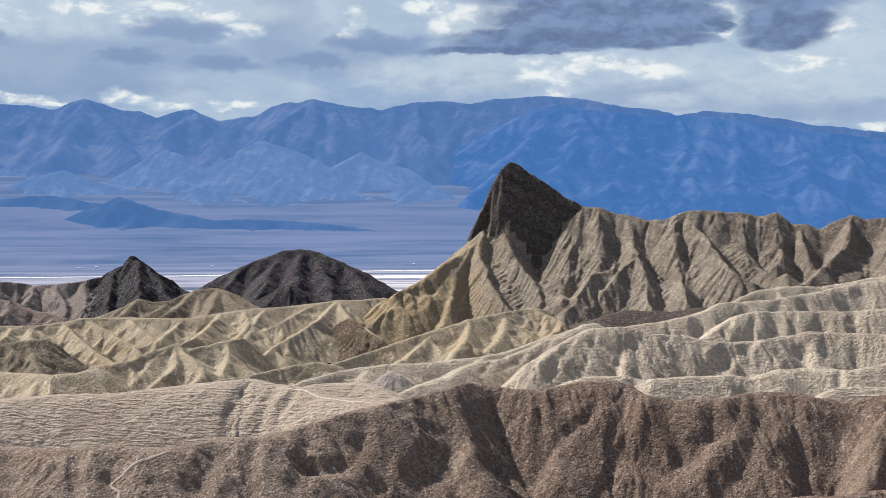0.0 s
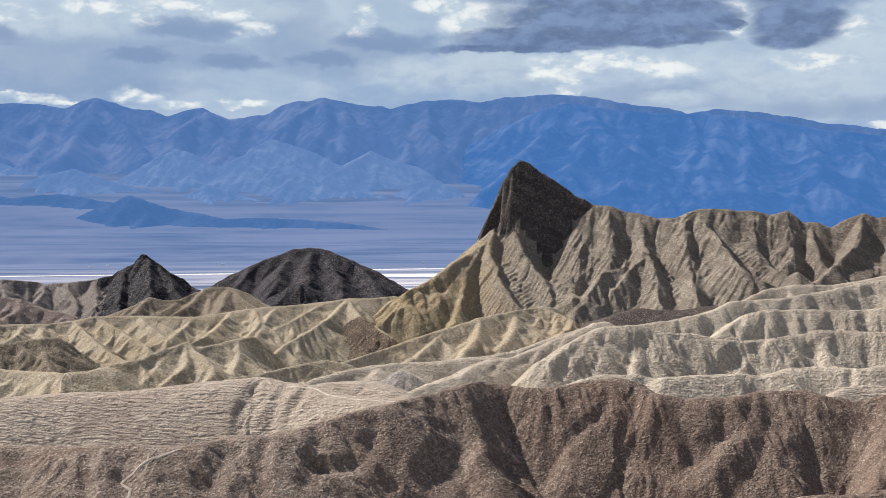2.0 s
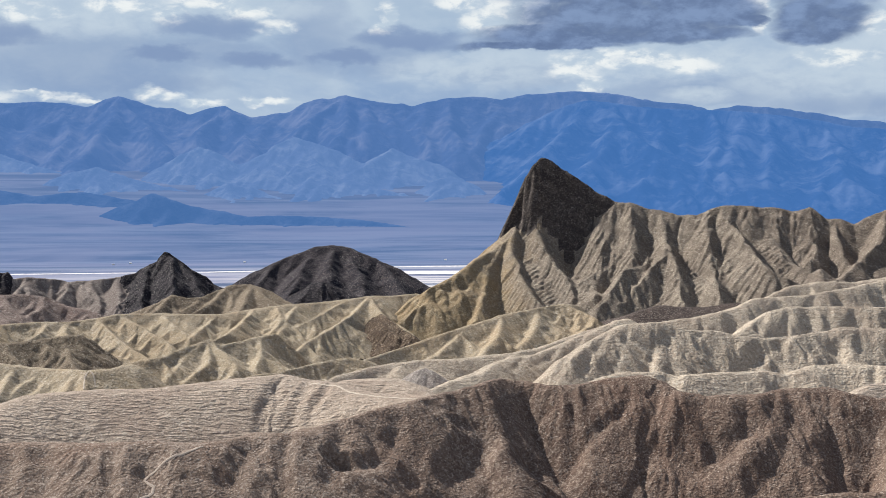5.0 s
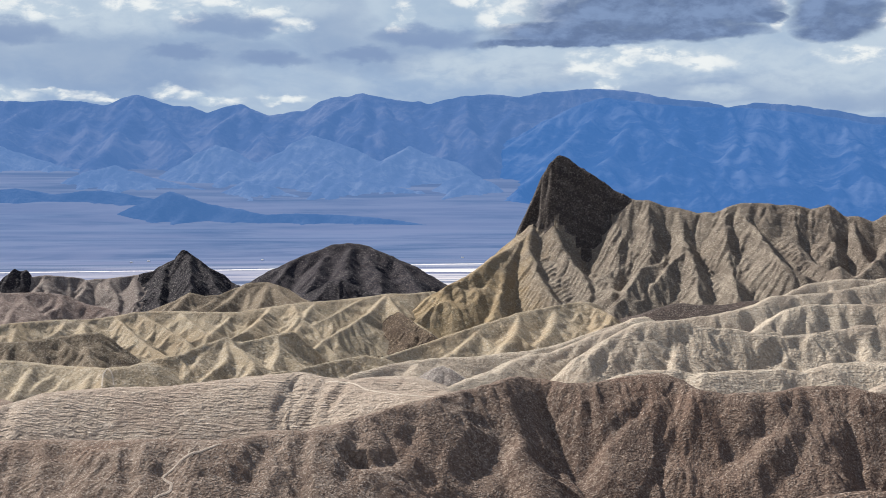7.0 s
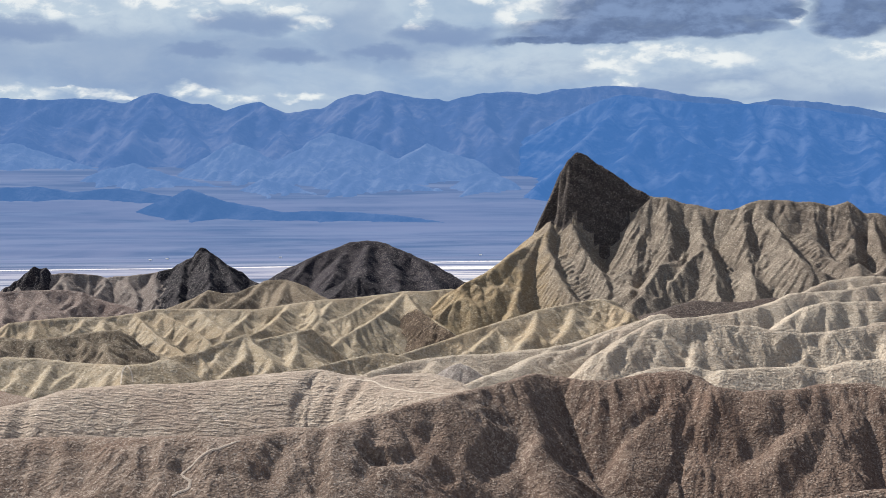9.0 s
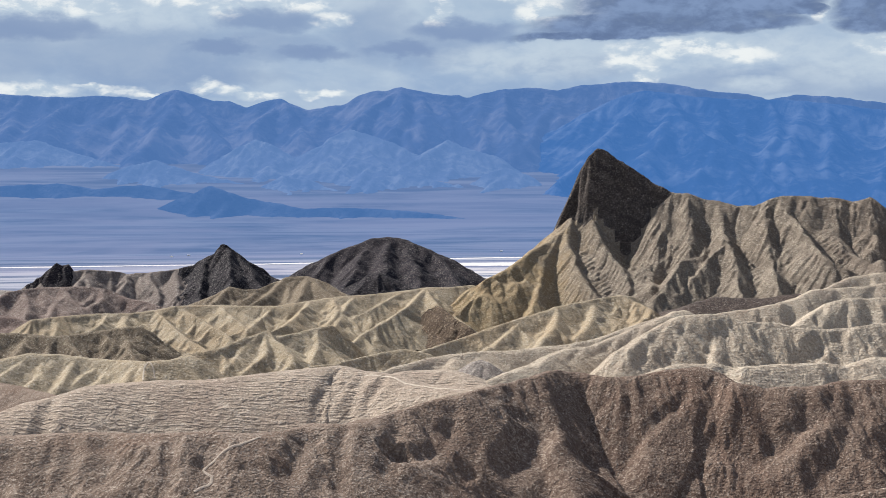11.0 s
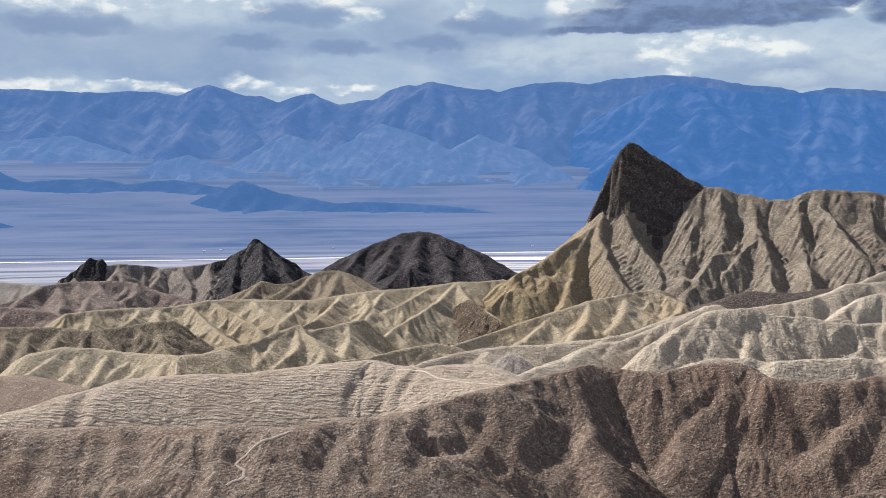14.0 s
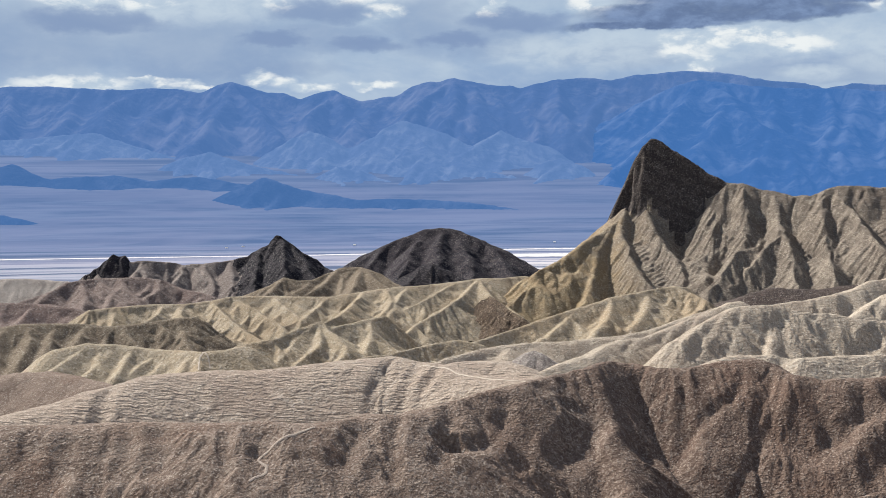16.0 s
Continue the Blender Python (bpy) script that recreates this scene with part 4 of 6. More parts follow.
land.crest([(39.3, 370.6, -29.1), (34.6, 358.9, -36.1), (29.2, 346.8, -43.6)], 0.82, 4.0, 0.15, 4, "spur")
land.groove([(42.1, 372.2), (38.6, 361.6), (33.5, 347.0)], 0.5, 1.3)
land.groove([(49.2, 373.7), (46.5, 362.3), (43.6, 346.9)], 0.5, 1.2)
land.crest([(52.2, 374.0, -28.9), (49.8, 364.4, -34.4), (48.0, 355.5, -39.5), (47.0, 348.0, -43.7)], 0.82, 4.0, 0.15, 4, "spur")
land.groove([(55.8, 374.0), (53.0, 369.7), (51.6, 365.0), (52.0, 360.3), (51.6, 355.8)], 1.6, 4.0)
land.crest([(59.1, 374.4, -30.6), (55.7, 369.5, -33.7), (53.5, 364.5, -36.7), (53.4, 358.1, -41.0), (53.1, 352.9, -44.3)], 0.82, 4.0, 0.15, 4, "spur")
land.groove([(62.0, 375.2), (63.1, 369.6), (65.3, 365.0), (65.3, 357.9)], 1.7, 4.3)
land.groove([(78.9, 377.5), (76.6, 371.5), (72.8, 367.5), (70.3, 362.4)], 1.3, 3.3)
land.crest([(85.8, 379.6, -32.6), (80.3, 375.2, -36.2), (74.2, 370.0, -40.3), (68.9, 361.5, -45.4)], 0.82, 4.0, 0.15, 4, "spur")
land.groove([(88.1, 380.4), (83.2, 375.0), (77.9, 371.4), (74.3, 365.8)], 1.0, 2.5)
land.crest([(92.9, 382.0, -32.2), (87.8, 377.1, -35.9), (81.5, 372.8, -39.8), (76.1, 363.1, -45.6)], 0.82, 4.0, 0.15, 4, "spur")
land.groove([(98.9, 384.6), (99.0, 379.5), (98.9, 374.5), (97.3, 368.1)], 2.1, 5.5)
land.crest([(103.9, 386.0, -30.7), (102.2, 377.4, -35.6), (100.1, 369.4, -40.2), (97.6, 360.8, -45.3)], 0.82, 4.0, 0.15, 4, "spur")
land.groove([(107.9, 386.0), (106.4, 378.9), (103.6, 372.2), (100.9, 364.7)], 1.0, 2.5)
land.groove([(117.0, 385.6), (115.5, 379.0), (113.0, 372.2), (110.3, 364.8)], 1.0, 2.5)
land.groove([(129.9, 383.2), (126.0, 371.3), (122.9, 362.7)], 0.9, 2.3)
land.build(0.1, 0.06, 0.05, ((3.0, 20, 0.5), (1.3, 12, 0.4)))
land = Land("badland_ridge", "grey cream clay ridge with shaded hollows", "ridge", "clay_cream", 0.55, -66)
land.crest([(75.9, 424.0, -38.7), (82.3, 430.0, -36.6), (88.3, 438.0, -33.6), (95.5, 446.0, -30.5), (103.8, 450.0, -29.1), (115.5, 452.0, -29.0), (134.3, 452.0, -29.4), (147.0, 452.0, -28.3), (169.1, 445.0, -29.5)], 0.97, 2.5, 0.18, 6.5, "crest")
land.groove([(95.1, 445.6), (92.2, 440.3), (89.2, 434.3)], 0.7, 1.8)
land.groove([(103.0, 449.6), (100.9, 443.0), (98.0, 435.7)], 0.8, 2.0)
land.groove([(109.7, 451.0), (109.0, 445.7), (108.3, 438.7)], 1.6, 4.0)
land.groove([(116.4, 452.0), (114.9, 445.6), (112.8, 437.5)], 0.9, 2.3)
land.groove([(124.0, 452.0), (124.4, 446.6), (123.3, 439.5)], 1.5, 3.8)
land.groove([(136.2, 452.0), (135.5, 446.6), (134.2, 439.3)], 1.4, 3.5)
land.groove([(150.3, 450.9), (149.2, 443.7), (147.9, 436.8)], 1.2, 3.0)
land.build(0.1, 0.06, 0.05, ((3.0, 20, 0.5), (1.3, 12, 0.4)))
land = Land("badland_ridge", "grey cream clay ridge stepping up towards the cliffs", "ridge", "clay_cream", 0.6, -68)
land.crest([(47.8, 488.0, -41.1), (54.3, 492.0, -39.4), (69.7, 500.0, -37.7), (80.9, 505.0, -36.6), (90.1, 510.0, -34.9), (97.6, 516.0, -33.6), (105.6, 524.0, -30.8), (120.0, 530.0, -30.3), (129.8, 534.0, -29.9), (138.0, 540.0, -28.9), (151.4, 548.0, -27.5), (165.1, 556.0, -25.3), (182.1, 560.0, -23.2), (210.8, 555.0, -24.1)], 0.92, 2.5, 0.20, 7, "crest")
land.groove([(63.5, 496.8), (60.5, 490.4)], 0.5, 1.2)
land.groove([(83.7, 506.5), (82.7, 495.6)], 0.7, 1.8)
land.groove([(95.7, 514.5), (96.7, 508.0), (94.9, 502.6)], 1.9, 4.9)
land.groove([(116.4, 528.5), (117.8, 524.2), (113.0, 517.1)], 1.4, 3.7)
land.groove([(133.9, 537.0), (131.5, 531.4), (128.8, 524.8)], 1.2, 3.0)
land.groove([(141.3, 542.0), (144.2, 537.7), (143.4, 530.5)], 1.9, 4.9)
land.groove([(162.4, 554.4), (162.9, 548.6), (162.1, 541.9)], 2.4, 6.2)
land.groove([(171.0, 557.4), (169.3, 550.9), (167.4, 542.4)], 1.9, 4.9)
land.groove([(186.4, 559.2), (183.7, 549.8), (180.4, 539.9)], 1.2, 3.0)
land.build(0.1, 0.06, 0.05, ((3.0, 20, 0.5), (1.3, 12, 0.4)))
land = Land("badland_ridge", "grey clay ridge at the foot of the cliffs", "ridge", "clay_cream", 0.75, -68)
land.crest([(118.3, 575.0, -36.5), (128.7, 590.0, -31.8), (138.4, 600.0, -29.6), (154.8, 606.0, -27.9), (167.9, 608.0, -28.5), (181.1, 610.0, -26.5), (199.0, 612.0, -23.3), (224.8, 605.0, -24.3)], 1.1, 2.5, 0.5, 7, "crest")
land.branch(24, 0.42, 0.85, 2.2, reach=30)
land.branch(9, 0.62, 0.85, 0.9, reach=7, rank=(1, 2))
land.build(0.12, 0.12, 0.07)
land = Land("mud_mound", "low dark brown mudstone mound", "mound", "mud_dark", 1.3, -66)
land.crest([(63.7, 600.0, -44.5), (74.9, 610.0, -41.0), (83.3, 616.0, -39.3), (96.4, 618.0, -40.0), (106.7, 618.0, -40.0), (121.5, 622.0, -38.7)], 0.3, 3, 0.23, 8, "crest")
land.branch(14, 0.3, 0.4, 1.5, reach=20)
land.build(0.2, 0.0, 0.07)
land = Land("rock_peak", "tall pointed badland peak of dark layered rock above eroded tan flanks", "peak", "peak_rock", 0.8, -72)
land.crest([(20.5, 838.0, -10.0), (24.9, 846.0, -3.8), (27.5, 850.0, -8.8), (41.0, 852.0, -12.3), (55.0, 850.0, -10.5), (72.4, 848.0, -1.7), (82.6, 845.0, 7.0), (87.6, 842.0, 11.2), (95.8, 838.0, 10.1), (112.4, 832.0, 5.2), (125.3, 826.0, 2.4), (134.9, 822.0, 2.1), (141.7, 822.0, 5.8), (148.5, 822.0, 7.9), (171.5, 818.0, 7.1)], 0.92, 1.4, 0.08, 12, "crest")
land.crest([(-26.1, 768.0, -36.9), (-14.2, 780.0, -32.0), (-6.3, 795.0, -27.3), (2.0, 810.0, -22.5), (12.3, 826.0, -17.4), (20.5, 838.0, -10.0)], 0.92, 1.4, 0.08, 12, "crest")
land.crest([(171.5, 818.0, 7.1), (187.0, 812.0, 5.7), (197.1, 812.0, 7.1), (205.7, 806.0, 1.4), (220.8, 800.0, -2.3), (230.7, 800.0, 1.7), (239.0, 800.0, 5.0), (246.0, 796.0, 2.7), (257.9, 794.0, 3.0), (296.1, 780.0, -1.6), (335.8, 760.0, -14.1)], 0.92, 1.4, 0.08, 12, "crest")
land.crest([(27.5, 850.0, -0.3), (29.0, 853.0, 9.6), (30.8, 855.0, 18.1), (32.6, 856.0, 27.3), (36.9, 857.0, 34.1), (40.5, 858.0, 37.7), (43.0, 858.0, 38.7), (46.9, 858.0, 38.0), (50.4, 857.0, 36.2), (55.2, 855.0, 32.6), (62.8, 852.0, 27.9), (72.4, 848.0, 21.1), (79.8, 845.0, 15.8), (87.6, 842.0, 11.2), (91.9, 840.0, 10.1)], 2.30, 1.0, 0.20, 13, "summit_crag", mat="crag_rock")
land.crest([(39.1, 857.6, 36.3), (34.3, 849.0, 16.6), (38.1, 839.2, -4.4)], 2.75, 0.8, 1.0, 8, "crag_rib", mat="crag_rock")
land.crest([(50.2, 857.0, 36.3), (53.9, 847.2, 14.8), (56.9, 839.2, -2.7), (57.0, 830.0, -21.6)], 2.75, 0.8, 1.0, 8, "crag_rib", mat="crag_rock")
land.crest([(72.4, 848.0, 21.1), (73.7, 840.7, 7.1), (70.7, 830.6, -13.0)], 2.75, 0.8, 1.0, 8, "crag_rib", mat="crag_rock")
land.crest([(-14.2, 780.0, -32.0), (-21.5, 770.0, -38.2), (-32.0, 754.0, -47.7), (-43.7, 738.4, -57.5)], 0.9, 0.9, 0.2, 3, "spur")
land.groove([(-4.2, 798.8), (-10.5, 784.1), (-23.1, 770.6), (-35.5, 760.8)], 3.5, 8.3)
land.crest([(4.1, 813.2, -21.5), (-0.8, 792.5, -32.1), (-10.4, 777.2, -41.1), (-24.4, 758.6, -52.8), (-34.5, 739.2, -63.7)], 0.9, 0.9, 0.2, 3, "spur")
land.groove([(11.3, 824.4), (1.9, 801.7), (-4.0, 786.5), (-13.6, 773.7), (-22.9, 761.4)], 3.5, 8.3)
land.crest([(16.4, 832.0, -13.7), (6.5, 802.7, -29.2), (3.1, 784.8, -38.3), (4.0, 764.5, -48.4), (-0.7, 745.8, -58.1)], 0.9, 0.9, 0.2, 3, "spur")
land.groove([(20.7, 838.4), (16.1, 817.6), (15.8, 801.6), (18.7, 784.4), (15.1, 765.9)], 4.2, 10.0)
land.crest([(24.7, 845.6, -4.1), (22.4, 822.4, -16.2), (25.7, 798.1, -29.0), (31.5, 778.5, -39.6), (35.5, 759.6, -49.7), (30.1, 744.5, -58.0)], 0.9, 0.9, 0.2, 3, "spur")
land.groove([(27.5, 850.0), (29.0, 847.0), (31.0, 825.8), (36.7, 808.6), (43.7, 795.0), (46.3, 782.6)], 4.5, 10.8)
land.crest([(37.7, 840.2, -2.3), (35.7, 840.6, -3.4), (40.5, 816.6, -16.1), (48.7, 796.7, -27.3), (55.6, 777.5, -37.9), (60.8, 761.6, -46.6), (64.7, 751.5, -52.3)], 0.9, 0.9, 0.2, 3, "spur")
land.groove([(57.0, 830.0), (56.8, 827.1), (59.2, 813.9), (63.0, 801.4), (71.2, 796.5)], 5.9, 14.1)
land.crest([(70.7, 830.6, -13.0), (69.6, 825.1, -16.3), (64.6, 809.6, -26.1), (61.8, 794.3, -35.5), (63.8, 779.3, -44.5)], 0.9, 0.9, 0.2, 3, "spur")
land.crest([(80.6, 845.6, 5.3), (82.1, 834.2, -0.9), (76.9, 816.2, -11.1), (71.2, 790.2, -25.4), (67.7, 768.2, -37.5), (64.8, 752.5, -46.1)], 0.9, 0.9, 0.2, 3, "spur")
land.groove([(88.9, 841.4), (87.7, 835.5), (86.5, 816.9), (85.7, 797.0), (77.2, 784.2), (67.3, 774.0)], 6.2, 14.9)
land.crest([(96.6, 837.7, 9.9), (93.9, 811.2, -4.3), (89.9, 787.1, -17.2), (81.4, 762.7, -30.9), (70.2, 744.0, -42.5), (62.9, 730.1, -50.8)], 0.9, 0.9, 0.2, 3, "spur")
land.groove([(104.9, 834.7), (104.4, 814.3), (98.1, 795.5), (90.2, 784.5), (77.0, 781.3)], 6.2, 14.9)
land.crest([(113.0, 831.7, 5.1), (112.3, 803.7, -9.2), (100.0, 772.2, -26.5), (83.1, 748.8, -41.2), (65.9, 730.8, -53.9)], 0.9, 0.9, 0.2, 3, "spur")
land.groove([(124.0, 826.6), (119.4, 806.5), (122.8, 785.2), (130.4, 768.3), (134.2, 761.3)], 4.8, 11.6)
land.crest([(112.3, 803.7, -9.2), (112.1, 778.4, -21.8), (110.3, 754.8, -33.7), (111.2, 729.8, -46.2)], 0.9, 0.9, 0.2, 3, "spur")
land.crest([(146.5, 822.0, 7.3), (152.3, 795.5, -5.2), (157.4, 764.0, -19.9), (165.4, 743.3, -30.1), (181.8, 741.1, -37.7)], 0.9, 0.9, 0.2, 3, "spur")
land.crest([(142.7, 822.0, 6.1), (133.8, 789.0, -12.3), (132.2, 760.7, -27.7), (130.7, 729.2, -44.6)], 0.9, 0.9, 0.2, 3, "spur")
land.groove([(170.3, 818.2), (172.7, 798.5), (178.9, 782.4), (191.4, 767.1)], 4.8, 11.6)
land.crest([(179.2, 815.0, 6.4), (176.4, 793.3, -5.9), (180.2, 773.9, -16.9), (185.4, 755.8, -27.5)], 0.9, 0.9, 0.2, 3, "spur")
land.groove([(188.0, 812.0), (188.4, 795.3), (191.6, 781.5), (193.1, 767.9)], 7.6, 18.2)
land.crest([(197.1, 812.0, 7.1), (194.1, 785.3, -7.4), (192.3, 762.4, -19.8), (187.3, 738.5, -33.0)], 0.9, 0.9, 0.2, 3, "spur")
land.groove([(203.5, 807.5), (203.1, 788.5), (200.1, 773.1), (196.0, 760.5)], 5.9, 14.1)
land.crest([(209.5, 804.5, 0.5), (207.7, 781.4, -12.2), (207.9, 761.9, -23.0), (199.7, 745.1, -33.3)], 0.9, 0.9, 0.2, 3, "spur")
land.groove([(220.0, 800.3), (219.8, 786.7), (215.2, 774.6), (202.6, 767.6)], 5.9, 14.1)
land.crest([(239.7, 799.6, 4.8), (231.2, 779.3, -5.8), (223.3, 765.1, -13.6), (209.9, 750.9, -23.0), (190.9, 734.8, -34.9)], 0.9, 0.9, 0.2, 3, "spur")
land.groove([(246.6, 795.9), (239.6, 777.0), (228.5, 759.1), (216.2, 748.9)], 3.5, 8.3)
land.crest([(257.9, 794.0, 3.0), (249.5, 766.3, -12.0), (234.7, 729.7, -32.6)], 0.9, 0.9, 0.2, 3, "spur")
land.groove([(275.1, 787.7), (258.5, 737.5)], 3.1, 7.5)
land.crest([(296.1, 780.0, -1.6), (269.0, 724.8, -32.4)], 0.9, 0.9, 0.2, 3, "spur")
land.build(0.12, 0.0, 0.1, ((7.0, 50, 2.4), (3.0, 26, 1.5)))
land = Land("yellow_badland", "yellow ochre mudstone badlands cut by branching gullies", "badlands", "clay_yellow", 0.62, -70)
land.crest([(-258.9, 690.0, -55.2), (-241.1, 705.0, -54.1), (-231.6, 712.0, -53.7), (-215.7, 718.0, -54.2), (-202.5, 724.0, -52.8), (-192.6, 732.0, -51.0), (-172.7, 738.0, -51.1), (-139.8, 742.0, -52.0), (-119.8, 752.0, -49.3), (-105.0, 758.0, -47.4), (-90.0, 764.0, -46.9), (-71.5, 770.0, -45.3), (-59.2, 776.0, -43.7), (-46.6, 780.0, -44.0), (-34.1, 790.0, -43.2)], 0.75, 2, 0.27, 9, "crest")
land.crest([(-226.4, 714.0, -53.9), (-225.4, 692.6, -58.9), (-235.5, 672.1, -64.1)], 0.75, 1.0, 0.32, 5, "spur")
land.crest([(-215.7, 718.0, -54.2), (-212.2, 696.5, -59.2), (-191.0, 682.5, -65.1), (-168.9, 673.3, -70.7)], 0.75, 1.0, 0.32, 5, "spur")
land.crest([(-202.5, 724.0, -52.8), (-187.7, 702.3, -59.7), (-164.1, 676.6, -68.8)], 0.75, 1.0, 0.32, 5, "spur")
land.crest([(-192.6, 732.0, -51.0), (-173.5, 715.9, -57.9), (-155.1, 693.0, -66.1)], 0.75, 1.0, 0.32, 5, "spur")
land.crest([(-171.2, 738.2, -51.1), (-156.2, 718.3, -58.1), (-149.5, 707.5, -61.6)], 0.75, 1.0, 0.32, 5, "spur")
land.crest([(-139.8, 742.0, -52.0), (-143.3, 728.6, -55.9), (-147.6, 712.6, -60.6)], 0.75, 1.0, 0.32, 5, "spur")
land.crest([(-121.2, 751.3, -49.5), (-124.1, 722.4, -55.4), (-127.9, 701.8, -59.7), (-135.5, 688.4, -62.8), (-143.1, 670.5, -66.8), (-161.9, 667.5, -70.6), (-173.2, 657.8, -73.7)], 0.75, 1.0, 0.32, 5, "spur")
land.crest([(-111.0, 755.6, -48.2), (-105.3, 737.5, -53.5), (-107.3, 720.5, -58.3)], 0.75, 1.0, 0.32, 5, "spur")
land.crest([(-99.1, 760.4, -47.3), (-102.3, 738.0, -53.5), (-104.7, 712.9, -60.6), (-105.8, 681.5, -69.3)], 0.75, 1.0, 0.32, 5, "spur")
land.crest([(-71.5, 770.0, -45.3), (-87.4, 741.5, -53.8), (-100.8, 727.4, -58.8), (-100.8, 685.6, -69.7)], 0.75, 1.0, 0.32, 5, "spur")
land.crest([(-59.2, 776.0, -43.7), (-68.5, 736.8, -53.5), (-89.9, 690.0, -65.8), (-99.6, 658.6, -73.8)], 0.75, 1.0, 0.32, 5, "spur")
land.crest([(-59.2, 776.0, -43.7), (-51.0, 750.0, -51.3), (-30.9, 715.9, -62.4)], 0.75, 1.0, 0.32, 5, "spur")
land.crest([(-56.1, 777.0, -48.3), (-60.0, 745.5, -57.2), (-67.9, 729.9, -62.1), (-82.6, 700.3, -71.2), (-95.0, 684.9, -76.7)], 0.75, 1.0, 0.32, 5, "spur")
land.crest([(-71.6, 770.0, -65.5), (-58.9, 771.1, -68.8), (-45.2, 755.3, -74.3)], 0.75, 1.0, 0.32, 5, "spur")
land.crest([(-133.5, 470.0, -57.6), (-127.0, 490.0, -52.3), (-116.1, 505.0, -50.9), (-109.9, 515.0, -48.5), (-102.9, 525.0, -46.4), (-97.8, 525.0, -48.6), (-92.2, 530.0, -47.7), (-85.7, 538.0, -46.4), (-80.1, 545.0, -45.9)], 0.90, 1, 0.16, 5, "crest")
land.crest([(-120.9, 498.6, -51.3), (-123.9, 486.1, -55.5), (-130.7, 474.0, -60.0)], 0.82, 0.8, 0.20, 4, "spur")
land.crest([(-113.1, 510.0, -49.7), (-118.2, 496.0, -54.5), (-124.0, 478.4, -60.6)], 0.82, 0.8, 0.20, 4, "spur")
land.crest([(-104.9, 522.1, -47.0), (-108.5, 508.6, -51.7), (-113.8, 485.7, -59.5)], 0.82, 0.8, 0.20, 4, "spur")
land.crest([(-102.2, 525.0, -46.6), (-92.3, 512.1, -52.1), (-89.0, 502.9, -55.3), (-92.3, 489.6, -60.0)], 0.82, 0.8, 0.20, 4, "spur")
land.crest([(-102.9, 525.0, -46.6), (-99.7, 506.4, -53.6), (-105.5, 494.5, -58.5), (-109.0, 486.8, -61.6)], 0.82, 0.8, 0.20, 4, "spur")
land.crest([(-85.7, 538.0, -46.4), (-83.0, 520.8, -52.9), (-83.4, 503.1, -59.5)], 0.82, 0.8, 0.20, 4, "spur")
land.crest([(-97.2, 430.0, -55.3), (-90.3, 440.0, -53.5), (-84.1, 446.0, -54.2), (-74.4, 455.0, -52.3), (-67.9, 462.0, -52.3), (-59.3, 470.0, -50.7), (-50.4, 478.0, -49.6), (-44.8, 482.0, -49.0), (-36.8, 482.0, -50.6)], 0.80, 1, 0.14, 5, "crest")
land.crest([(-74.4, 455.0, -52.3), (-77.1, 448.6, -54.9), (-81.6, 442.3, -57.9)], 0.82, 0.8, 0.16, 4, "spur")
land.crest([(-59.3, 470.0, -50.7), (-63.9, 460.8, -54.5), (-68.7, 454.4, -57.5)], 0.82, 0.8, 0.16, 4, "spur")
land.crest([(-46.7, 480.7, -48.9), (-51.7, 471.3, -52.8), (-54.5, 461.6, -56.5)], 0.82, 0.8, 0.16, 4, "spur")
land.crest([(-38.8, 482.0, -50.6), (-42.1, 473.3, -54.0), (-43.3, 465.5, -57.0)], 0.82, 0.8, 0.16, 4, "spur")
land.crest([(-52.7, 520.0, -57.2), (-40.6, 532.0, -54.1), (-28.1, 545.0, -51.3), (-19.4, 556.0, -48.7), (-10.3, 565.0, -46.2), (1.4, 575.0, -43.6), (16.1, 588.0, -40.7), (28.9, 600.0, -39.1), (39.3, 608.0, -37.8), (44.7, 612.0, -38.8)], 0.85, 1.8, 0.09, 7, "crest")
land.crest([(-19.4, 556.0, -48.7), (-23.6, 546.3, -52.1), (-29.9, 537.3, -55.7)], 0.82, 1.4, 0.24, 5, "spur")
land.crest([(-5.7, 569.0, -45.5), (-10.1, 554.2, -50.6), (-18.8, 540.1, -56.0)], 0.82, 1.4, 0.24, 5, "spur")
land.crest([(11.1, 583.7, -41.4), (8.4, 563.8, -47.9), (3.6, 544.9, -54.3)], 0.82, 1.4, 0.24, 5, "spur")
land.crest([(28.9, 600.0, -39.1), (25.4, 576.9, -46.7), (17.7, 561.0, -52.4)], 0.82, 1.4, 0.24, 5, "spur")
land.crest([(39.3, 608.0, -37.8), (47.7, 601.9, -41.2), (51.0, 596.5, -43.3), (42.4, 580.1, -49.3)], 0.82, 1.4, 0.24, 5, "spur")
land.branch(22, 0.45, 0.75, 0.6, reach=26)
land.branch(13, 0.5, 0.8, 0.5, reach=14, rank=(1,))
land.build(0.1, 0.0, 0.04, ((5.0, 34, 1.8), (2.2, 16, 0.9)))
land = Land("rock_slab", "dark brown layered shale slab bared on a yellow slope", "rock", "shale_brown", 0.5, -72)
land.crest([(-52.0, 744.0, -51.8), (-47.2, 736.0, -53.3), (-41.8, 727.0, -56.3), (-32.0, 711.0, -61.6)], 0.8, 0.6, 0.5, 3, "crest")
land.crest([(-55.6, 742.0, -53.5), (-49.3, 731.0, -56.3), (-39.8, 714.0, -61.5)], 0.9, 0.6, 0.5, 3, "crest")
land.build(0.1, 0.0, 0.1, ((2.0, 14, 0.9),))
land = Land("badland_ridge", "pale yellow clay ridge with a worn footpath", "ridge", "clay_yellow", 0.6, -66)
